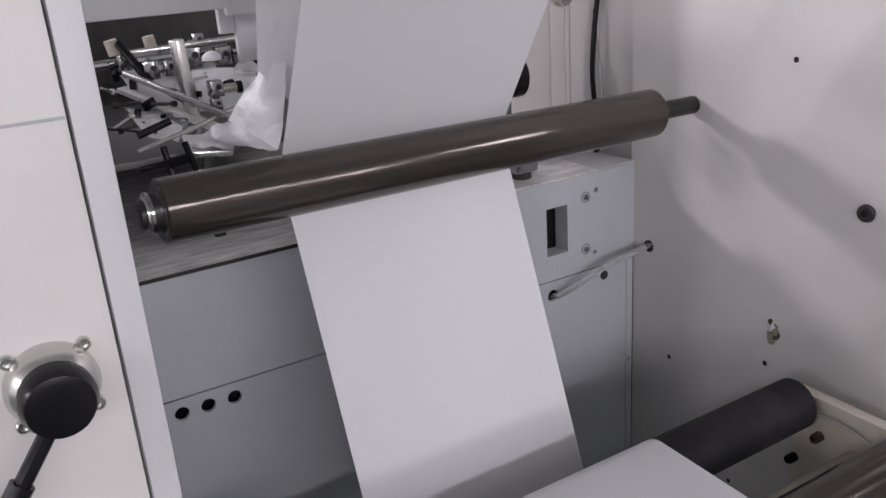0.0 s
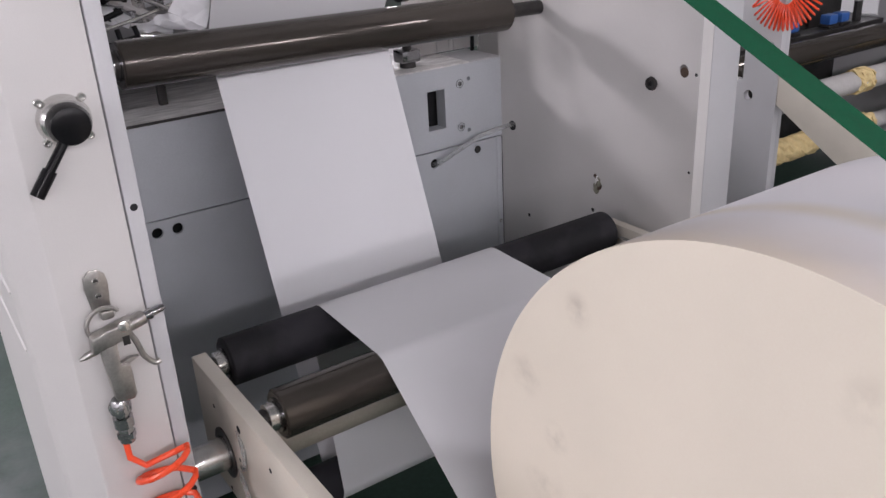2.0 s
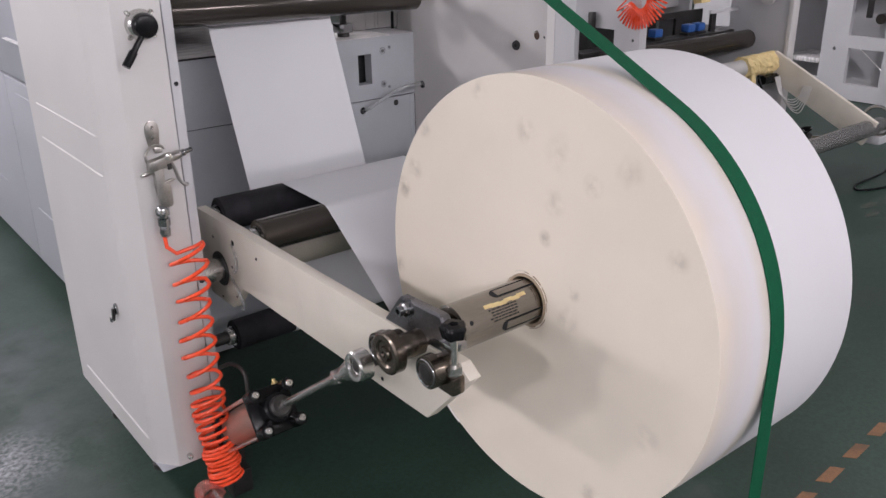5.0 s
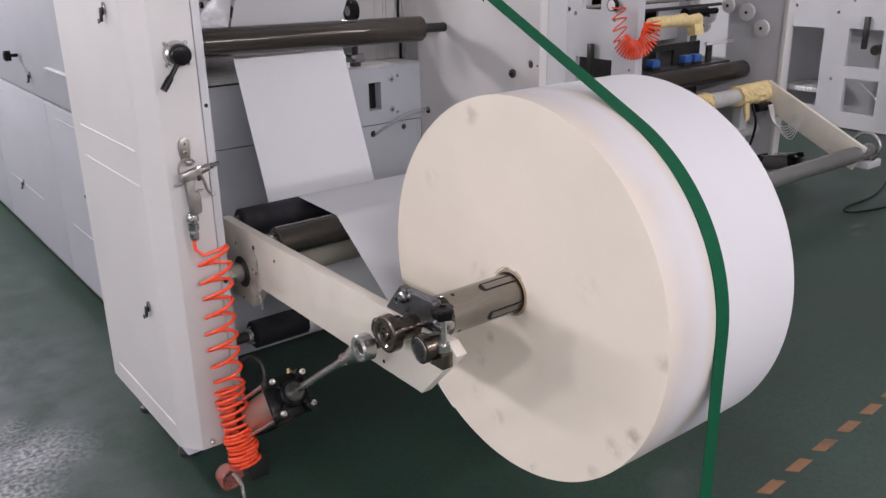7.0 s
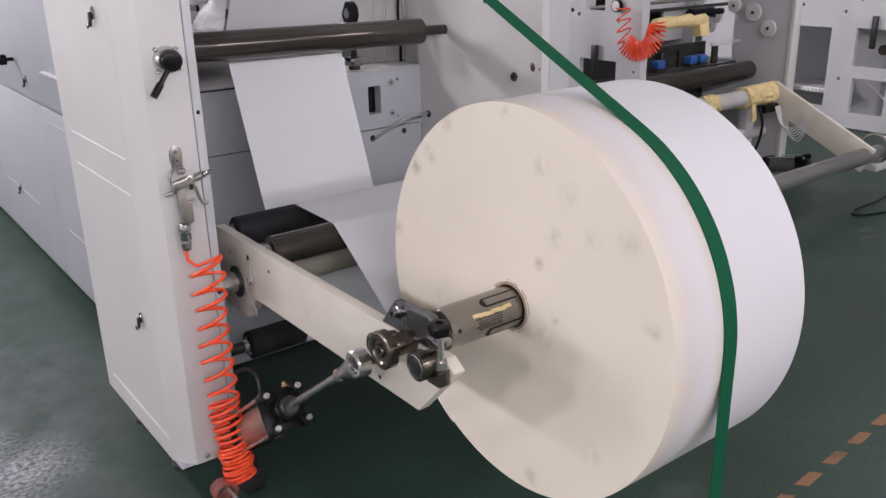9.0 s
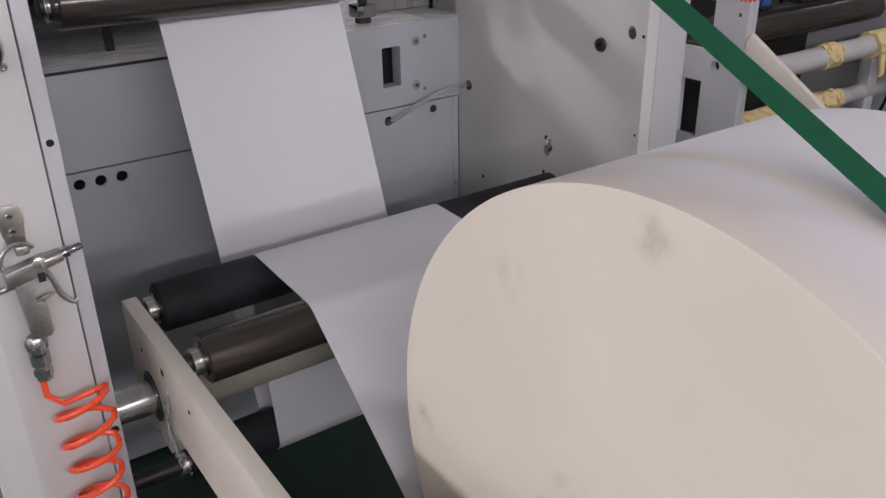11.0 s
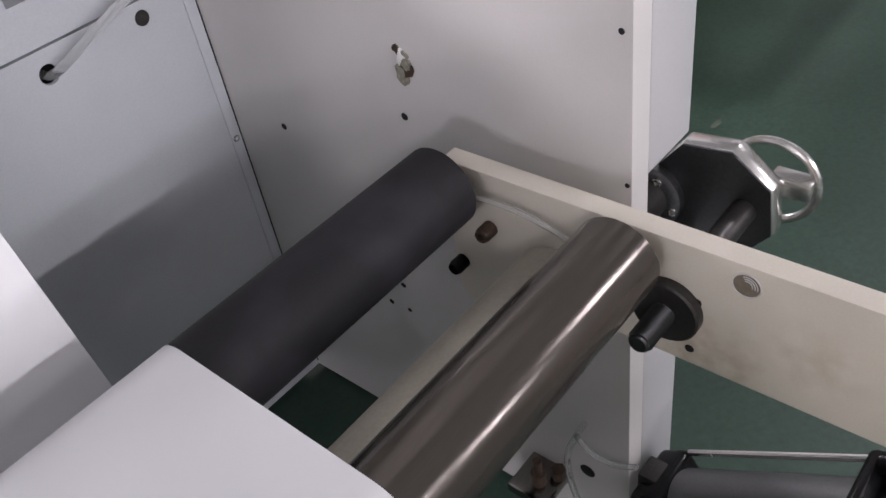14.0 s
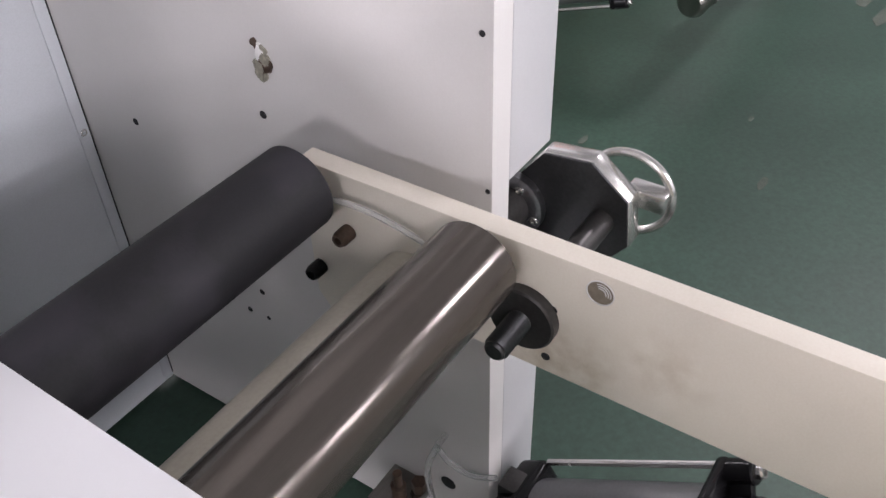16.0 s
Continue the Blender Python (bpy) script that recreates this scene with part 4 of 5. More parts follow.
def far_wall_details():
    f = FAR
    x = X_FAR
    # shade of the small holes, painted as discs on the plate
    for y, z, r in ((1.051, 0.655, 0.0055), (1.314, 0.563, 0.0055), (1.03, 1.27, 0.0055), (0.74, 1.06, 0.004), (0.742, 0.835, 0.0035), (0.735, 0.66, 0.003), (1.125, 0.328, 0.005), (1.162, 0.274, 0.005), (1.123, 0.275, 0.004), (0.80, 0.098, 0.013), (1.01, 0.60, 0.005)):
        part("drilled_hole_shade", lathe([(x - 0.0002, r), (x - 0.0008, r * 0.9)], "X", (0, y, z), 18), M_HOLE, f)
    part("bushing", lathe([(x - 0.002, 0.0165), (x - 0.008, 0.0145), (x - 0.008, 0.007), (x + 0.02, 0.007)], "X", (0, 0.866, 1.022), 28), M_DARK, f)
    # dark plug and discs put the shade inside these bores into colour
    part("bushing_core", lathe([(x + 0.001, 0.006), (x - 0.004, 0.006)], "X", (0, 0.866, 1.022), 16), M_HOLE, f)
    part("plate_hole_shade", lathe([(x - 0.0003, 0.0118), (x - 0.0008, 0.0112)], "X", (0, 0.773, 1.061), 20), M_RUST, f)
    part("hose_hole_shade", lathe([(x, 0.014), (x - 0.002, 0.014), (x - 0.002, 0.009)], "X", (0, 1.385, 0.819), 24), M_HOLE, f)
    # chipped paint
    rnd = random.Random(9)
    for k in range(10):
        y, z = 1.037 + rnd.uniform(-0.009, 0.007), 0.728 + rnd.uniform(-0.024, 0.024)
        s = rnd.uniform(0.006, 0.014)
        ring = [(y + s * rnd.uniform(0.5, 1.0) * math.cos(a), z + s * rnd.uniform(0.6, 1.2) * math.sin(a)) for a in [i * math.pi / 5 for i in range(10)]]
        part("paint_chip", prism(ring, x - 0.001 - 0.0003 * k, x - 0.0002, "X"), (M_CHIP, M_CHIP, M_SHEET, M_RUST)[k % 4], f)
    part("chip_screw", screw_head((x, 1.037, 0.722), "X", 0.006, -0.003), M_STEEL, f)
    # lower hose, bracket
    h = thing("clear_hose", (0, 0, 0), "clear plastic hose looped low on the far plate", "hose")
    part("hose", tube(spline([(1.41, 0.80, 0.215), (1.385, 0.805, 0.20), (1.375, 0.815, 0.15), (1.37, 0.80, 0.08), (1.385, 0.79, 0.02)], 8), 0.005, seg=10), M_CLEAR, h)
    part("hose", tube(spline([(1.385, 0.803, 0.205), (1.39, 0.785, 0.175), (1.395, 0.75, 0.165), (1.40, 0.715, 0.18)], 8), 0.0045, seg=10), M_CLEAR, h)
    b = thing("steel_bracket", (0, 0, 0), "small rusty steel bracket with a bolt low inside the frame", "bracket")
    part("base", box(1.33, 1.404, 0.83, 0.90, 0.055, 0.075, 0.003), M_SHAFT, b)
    part("bolt", lathe([(0.075, 0.012), (0.10, 0.012), (0.102, 0.007), (0.13, 0.007)], "Z", (1.36, 0.86, 0), 12), M_RUST, b)
    part("bolt", lathe([(0.075, 0.012), (0.095, 0.012)], "Z", (1.385, 0.84, 0), 6), M_RUST, b)

    a = FAR_ARM
    disc = part("disc", lathe([(1.3195, 0.036), (1.309, 0.036), (1.307, 0.034), (1.307, 0.012)], "X", (0, 0.640, 0.604), 48), M_DARK, a, "dark steel disc")
    thread = [(1.307, 0.0125)]
    for k in range(11):
        thread += [(1.306 - k * 0.0041, 0.0130), (1.3040 - k * 0.0041, 0.0100)]
    thread += [(1.26, 0.011), (1.258, 0.009)]
    part("threaded_stud", lathe(thread, "X", (0, 0.640, 0.604), 24), M_FLANGE, disc, "threaded steel stud")
    # black discs in place of cut holes, painting their shade
    for y, z, r in ((0.612, 0.622, 0.005), (0.616, 0.556, 0.005), (0.664, 0.544, 0.005)):
        part("drilled_hole_shade", lathe([(1.3198, r), (1.3192, r * 0.9)], "X", (0, y, z), 16), M_HOLE, a)
    # flat disc: the bore's shade is in its darker cream colour
    part("eye_hole", lathe([(1.3198, 0.013), (1.3192, 0.0125)], "X", (0, 0.567, 0.666), 28), M_BORE, a)
    part("bore_rim", torus((1.3190, 0.567, 0.666), "X", 0.0132, 0.0007, n=28, m=6), M_COVER, a)
    for k in range(3):
        part("bore_groove", torus((1.3186, 0.567, 0.666), "X", 0.0055 + 0.0024 * k, 0.0006, n=14, m=5, a0=70, a1=190), M_COVER, a)
    for y, z in ((0.856, 0.615), (0.905, 0.545), (0.735, 0.50)):
        part("bolt", screw_head((1.319, y, z), "X", 0.0095, -0.020), M_RUST if z > 0.58 else M_PLASTIC, a)
    h = thing("clear_hose", (0, 0, 0), "clear plastic hose arching over the arm bolts", "hose")
    part("hose", tube(spline([(1.310, 0.905, 0.628), (1.307, 0.892, 0.648), (1.305, 0.862, 0.664), (1.305, 0.81, 0.667), (1.308, 0.755, 0.654), (1.316, 0.72, 0.63)], 8), 0.0032, seg=10), M_CLEAR, h)

    o = thing("clamp_flange", (0, 0, 0), "polished octagonal steel clamp flange with a chrome ring handle", "clamp")
    c = (0.707, 0.549)
    oct_ = [(c[0] + 0.083 * math.cos(radians(16 + 45 * k)), c[1] + 0.083 * math.sin(radians(16 + 45 * k))) for k in range(8)]
    rim = part("flange", prism(oct_, 1.555, 1.582, "X", 0.002, seg=1), M_STEEL, o, "bright machined octagonal rim")
    part("face_plate", prism([(c[0] + (y - c[0]) * 0.975, c[1] + (z - c[1]) * 0.975) for y, z in oct_], 1.552, 1.5545, "X"), M_FLANGE, rim, "dark oiled steel face")
    part("boss", lathe([(1.552, 0.046), (1.54, 0.046), (1.537, 0.040), (1.537, 0.02)], "X", (0, c[0] + 0.078, c[1] - 0.012), 40), M_DARKPOLISH, o)
    part("tie_shaft", lathe([(1.345, 0.016), (1.552, 0.016)], "X", (0, c[0] - 0.042, c[1] + 0.003), 24), M_DARK, o)
    part("hub", lathe([(1.538, 0.03), (1.345, 0.03)], "X", (0, c[0] + 0.078, c[1] - 0.012), 24), M_DARK, o)
    part("ring_handle", torus((1.605, c[0] - 0.052, c[1] + 0.017), "X", 0.055, 0.0055), M_STEEL, o)
    for y, z in ((0.062, 0.018), (0.04, -0.02)):
        part("boss_screw", screw_head((1.537, c[0] + y, c[1] + z), "X", 0.006, -0.004), M_STEEL, o)
    part("spoke", box(1.583, 1.61, c[0] - 0.105, c[0] - 0.055, c[1] + 0.014, c[1] + 0.038, 0.003), M_STEEL, o)


def air_cylinder(a, b, label, barrel, B=0.25, fitted=True):
    """A pneumatic cylinder from its foot a to the rod eye b."""
    e = thing("air_cylinder", (0, 0, 0), label, "air cylinder")
    m = along(a, b)
    L = (Vector(b) - Vector(a)).length
    part("barrel", moved(lathe([(0.0, 0.048), (B, 0.048)], seg=40), m), barrel, e)
    part("rear_cap", moved(box(-0.055, 0.0, -0.055, 0.055, -0.055, 0.055, 0.012, 3), m), M_PLASTIC, e)
    cap = part("front_cap", moved(box(B, B + 0.018, -0.058, 0.058, -0.058, 0.058, 0.006, 2), m), M_PLASTIC, e)
    part("cap_hub", moved(lathe([(B + 0.018, 0.037), (B + 0.056, 0.035), (B + 0.06, 0.030)], seg=32), m), M_PLASTIC, cap)
    part("cap_ring", moved(lathe([(B + 0.06, 0.026), (B + 0.074, 0.026), (B + 0.078, 0.021), (B + 0.078, 0.012)], seg=32), m), M_DARK, cap)
    for y in (-0.044, 0.044):
        for z in (-0.044, 0.044):
            part("corner_boss", moved(lathe([(B + 0.018, 0.0165), (B + 0.05, 0.0155), (B + 0.052, 0.013)], "X", (0, y, z), 16), m), M_PLASTIC, cap)
            part("rib", moved(box(B + 0.018, B + 0.046, -0.006, 0.006, 0.03, 0.056, 0.001), m @ Matrix.Rotation(math.atan2(-y, z), 4, "X")), M_PLASTIC, cap)
            part("tie_screw", moved(screw_head((B + 0.052, y, z), "X", 0.009, 0.010), m), M_STEEL, cap)
            part("tie_rod", moved(lathe([(0.0, 0.005), (B, 0.005)], "X", (0, y * 1.12, z * 1.12), 10), m), M_STEEL, e)
    part("rod", moved(lathe([(B + 0.075, 0.0095), (L - 0.10, 0.0095)], seg=20), m), M_STEEL, e)
    part("lock_nut", moved(lathe([(L - 0.115, 0.017), (L - 0.098, 0.017)], seg=6), m), M_STEEL, e)
    part("rod_end", moved(lathe([(L - 0.098, 0.015), (L - 0.07, 0.017), (L - 0.045, 0.021), (L - 0.02, 0.016)], seg=24), m), M_STEEL, e)
    eye = part("rod_eye", lathe([(-0.006, 0.014), (-0.008, 0.018), (-0.016, 0.020), (-0.017, 0.028), (-0.013, 0.031), (0.013, 0.031), (0.016, 0.026), (0.016, 0.016), (0.010, 0.014)], "X", b, 32), M_STEEL, e)
    part("eye_pin", lathe([(-0.011, 0.011), (-0.009, 0.0135), (0.060, 0.0135)], "X", b, 24), M_DARK, eye)
    if fitted:
        part("fitting", moved(lathe([(0.054, 0.008), (0.062, 0.008), (0.064, 0.005), (0.070, 0.005)], "Z", (B + 0.008, 0.03, 0), 12), m), M_BRASS, e)
    return e


def arm_details():
    a = NEAR_ARM
    x = 0.261
    # each hole is a flat disc with its shade as colour
    for y, z, r in ((0.681, 0.672, 0.0075), (0.554, 0.668, 0.0045), (0.70, 0.60, 0.004), (0.69, 0.52, 0.0035), (0.80, 0.655, 0.004), (0.78, 0.49, 0.004), (0.03, 0.575, 0.005)):
        part("drilled_hole_shade", lathe([(x - 0.0002, r), (x - 0.0008, r * 0.9)], "X", (0, y, z), 18), M_HOLE, a)
    part("bearing_seat", lathe([(x - 0.0003, 0.047), (x - 0.003, 0.047), (x - 0.003, 0.034), (x - 0.0005, 0.033)], "X", (0, R_PIV[0], R_PIV[1]), 36), M_DARK, a)
    h = thing("clear_hose", (0, 0, 0), "thin clear hose looped on the unwind arm", "hose")
    part("hose", tube(spline([(0.262, 0.69, 0.665), (0.258, 0.665, 0.64), (0.257, 0.672, 0.60), (0.262, 0.70, 0.585)], 8), 0.004, seg=8), M_CLEAR, h)
    part("hose", tube(spline([(0.262, 0.715, 0.57), (0.256, 0.68, 0.555), (0.256, 0.65, 0.525), (0.262, 0.665, 0.49)], 8), 0.004, seg=8), M_CLEAR, h)

    c = thing("shaft_clamp", (0, 0, 0), "dark steel shaft clamp with rollers and a black star knob", "clamp")
    y0, z0 = ROLL_C
    out = [(0.018, 0.7135), (-0.036, 0.779), (-0.040, 0.781), (-0.155, 0.786), (-0.160, 0.784), (-0.188, 0.748), (-0.186, 0.7135)]
    cheek = part("cheek", prism(out, 0.262, 0.284, "X", 0.004, seg=1), M_DARKPOLISH, c)
    part("clamp_bolt", lathe([(0.262, 0.0135), (0.252, 0.0135), (0.250, 0.010), (0.240, 0.010), (0.240, 0.005), (0.246, 0.004)], "X", (0, -0.062, 0.765), 24), M_CHROME, cheek)
    for y, z in ((-0.188, 0.706), (-0.040, 0.692)):
        w = part("support_roller", lathe([(0.205, 0.020), (0.207, 0.030), (0.226, 0.031), (0.228, 0.026), (0.2605, 0.022)], "X", (0, y, z), 36), M_BRONZE, c)
        part("roller_cap", lathe([(0.205, 0.019), (0.2035, 0.016), (0.2035, 0.008)], "X", (0, y, z), 28), M_DARK, w)
        part("rim", torus((0.2055, y, z), "X", 0.0245, 0.0020), M_CHROME, w)
    yk = y0 - 0.115
    part("swing_link", box(0.240, 0.276, yk - 0.004, -0.182, 0.742, 0.756, 0.003), M_CHROME, c)
    part("knob_stem", lathe([(0.705, 0.0075), (0.778, 0.0075)], "Z", (0.248, yk, 0), 20), M_STEEL, c)
    knob = bmesh.new()
    prof = [(0.768, 0.009), (0.772, 0.019), (0.790, 0.023), (0.796, 0.020), (0.797, 0.008), (0.790, 0.006)]
    rings = [[knob.verts.new((0.248 + r * (1 + 0.10 * math.cos(5 * w)) * math.cos(w), yk + r * (1 + 0.10 * math.cos(5 * w)) * math.sin(w), z)) for w in [2 * math.pi * k / 40 for k in range(40)]] for z, r in prof]
    for r0, r1 in zip(rings, rings[1:]):
        for k in range(40):
            knob.faces.new((r0[k], r0[(k + 1) % 40], r1[(k + 1) % 40], r1[k]))
    knob.faces.new(rings[0][::-1]), knob.faces.new(rings[-1])
    part("star_knob", knob, M_PLASTIC, c, "black plastic star knob")
    part("stem_nut", lathe([(0.700, 0.015), (0.716, 0.015)], "Z", (0.248, yk, 0), 6), M_STEEL, c)
    part("pivot_block", box(0.232, 0.2605, yk - 0.016, yk + 0.028, 0.665, 0.700, 0.004), M_BRONZE, c)

    c = thing("shaft_clamp", (0, 0, 0), "dark steel clamp cheek on the far unwind arm", "clamp")
    part("cheek", prism([(y, z - 0.02) for y, z in out], 1.347, 1.37, "X", 0.003), M_DARKPOLISH, c)

    air_cylinder((0.20, 0.63, 0.18), (0.20, 0.012, 0.637), "air cylinder with a coppery barrel and black caps", M_REDBARREL)
    air_cylinder((1.43, 0.645, 0.115), (1.43, 0.02, 0.56), "air cylinder with a grey barrel and black caps", M_BARREL, 0.27, False)
    for x in (0.20, 1.43):
        b = thing("cylinder_foot", (0, 0, 0), "dark steel foot bracket holding the air cylinder", "bracket")
        part("lug", box(x - 0.02, x + 0.02, 0.66, 0.72, 0.02, 0.15, 0.004), M_DARK, b)
        part("base", box(x - 0.03, x + 0.03, 0.655, 0.76, FLOOR, FLOOR + 0.075, 0.004), M_DARK, b)
    h = thing("air_hose", (0, 0, 0), "dark grey air hose bending into the cylinder cap", "hose")
    part("hose", tube(spline([(0.185, 0.70, 0.33), (0.20, 0.63, 0.37), (0.21, 0.585, 0.36), (0.205, 0.565, 0.31), (0.20, 0.575, 0.275)], 8), 0.0055, seg=10), M_DARK, h)


def shaft_details():
    e = ROLL
    part("journal", lathe([(0.215, 0.021), (0.225, 0.024), (0.285, 0.024), (0.287, 0.034), (0.312, 0.034), (0.314, 0.026), (0.332, 0.026)], "X", seg=40), M_BRONZE, e)
    fl = part("end_flange", lathe([(0.186, 0.004), (0.180, 0.006), (0.180, 0.013), (0.186, 0.015), (0.186, 0.023), (0.182, 0.0265), (0.182, 0.036), (0.185, 0.040), (0.204, 0.040), (0.207, 0.035), (0.216, 0.021)], "X", seg=40), M_BRONZE, e)
    part("journal", lathe([(1.262, 0.021), (1.45, 0.021)], "X", seg=32), M_DARK, e)
    sh = [o for o in e.children if o.name.startswith("shaft")][0]
    for w in (79, 169, 259, 349):
        m = Matrix.Rotation(radians(w), 4, "X")
        part("grip_bar", moved(box(0.437, 0.60, -0.0085, 0.0085, 0.0440, 0.0466, 0.001), m), M_SHAFT, sh)
        for s in (-0.0100, 0.0100):
            part("slot_edge", moved(box(0.434, 0.60, s - 0.0014, s + 0.0014, 0.0448, 0.0462), m), M_HOLE, sh)
        part("slot_edge", moved(lathe([(0.0456, 0.010), (0.0462, 0.010)], "Z", (0.435, 0, 0), 20), m), M_HOLE, sh)
    rnd = random.Random(2)
    for row in range(5):
        x = 0.385 + rnd.uniform(0, 0.02)
        while x < 0.465:
            wdt = rnd.uniform(0.004, 0.011)
            m = Matrix.Rotation(radians(146 - row * 7), 4, "X")
            part("stamped_mark", moved(box(x, min(x + wdt, 0.468), -0.0016, 0.0016, 0.0456, 0.0463), m), M_MARK, sh)
            x += wdt + 0.002
    for w, x in ((130, 0.352), (250, 0.356), (10, 0.352)):
        part("set_screw", moved(lathe([(0.0455, 0.005), (0.0464, 0.0045)], "Z", (x, 0, 0), 14), Matrix.Rotation(radians(w), 4, "X")), M_HOLE, sh)
    for k in range(6):
        part("paint_mark", moved(box(0.392 + 0.017 * k, 0.413 + 0.017 * k, -0.0045, 0.0035, 0.0452, 0.0463), Matrix.Rotation(radians(106 + (k * 7) % 5), 4, "X")), M_YELLOW, sh)
    # torn paper and glue round the core
    for k in range(16):
        w = rnd.uniform(0, 360)
        r = rnd.uniform(0.055, 0.062)
        a = rnd.uniform(12, 34)
        part("torn_edge", torus((ROLL_X0 - 0.001, 0, 0), "X", r, rnd.uniform(0.0004, 0.0014), n=10, m=6, a0=w, a1=w + a), M_CORE if k % 3 else M_TAPE, e)


def belt_details():
    w = thing("belt_weight", (0, 0, 0), "dark steel weight at the foot of the brake belt", "weight")
    y = ROLL_C[0] - ROLL_R
    part("weight", box(0.663, 0.721, y - 0.04, y + 0.04, FLOOR, FLOOR + 0.045, 0.005), M_DARK, w)


def floor_marks():
    for k in range(18):
        x = 1.35 + 0.163 * k
        y = -0.339 + 0.0090 * k
        out = [(x - 0.058, y + 0.012), (x - 0.034, y - 0.019), (x + 0.058, y - 0.012), (x + 0.034, y + 0.019)]
        b = prism(out, FLOOR, FLOOR + 0.0015, "Z")
        tagged(link("floor_tape", b, M_STRIPE), "worn orange floor marking tape dash", "floor marking", "dashes of the floor marking")
    c = thing("floor_cable", (0, 0, 0), "thin dark cable curled on the floor", "cable")
    part("cable", tube(spline([(5.0, 1.1, FLOOR + 0.005), (4.5, 0.95, FLOOR + 0.005), (4.12, 0.93, FLOOR + 0.005), (4.05, 0.86, FLOOR + 0.005), (4.3, 0.78, FLOOR + 0.005), (4.8, 0.72, FLOOR + 0.005), (5.2, 0.8, FLOOR + 0.005)], 8), 0.006, seg=8), M_PLASTIC, c)
    rnd = random.Random(7)
    for x, y, s in ((3.84, 0.72, 0.09), (3.72, 0.64, 0.08), (2.62, 0.68, 0.035), (2.57, 1.14, 0.03), (2.9, 0.8, 0.02)):
        ring = [(x + s * rnd.uniform(0.7, 1.0) * math.cos(a), y + 0.35 * s * rnd.uniform(0.6, 1.0) * math.sin(a)) for a in [i * math.pi / 5 for i in range(10)]]
        tagged(link("paper_scrap", prism(ring, FLOOR, FLOOR + 0.0012, "Z"), M_SCRAP), "dusty flat paper scrap on the floor", "paper scrap", "scraps on the floor")


M_BORE = mat("shaded_cream_bore", (0.20, 0.17, 0.13), 0.6, vary=0.15, scale=80)
M_CHIP = mat("chipped_bare_paint", (0.22, 0.21, 0.17), 0.7, vary=0.4, scale=120)
M_RUST = mat("rusty_bolt", (0.09, 0.06, 0.045), 0.55, 0.5, vary=0.3, scale=60, bump=0.2)
M_DARKPOLISH = mat("dark_polished_steel", (0.20, 0.20, 0.21), 0.28, 0.95, vary=0.15, scale=10)
M_FLANGE = mat("oiled_dark_steel_plate", (0.09, 0.092, 0.096), 0.36, 0.9, vary=0.12, scale=8)
M_TAPE = mat("pale_torn_paper", (0.75, 0.70, 0.62), 0.85, vary=0.08, scale=40)
M_SCRAP = mat("dusty_scrap", (0.07, 0.085, 0.068), 0.85, vary=0.2, scale=20)


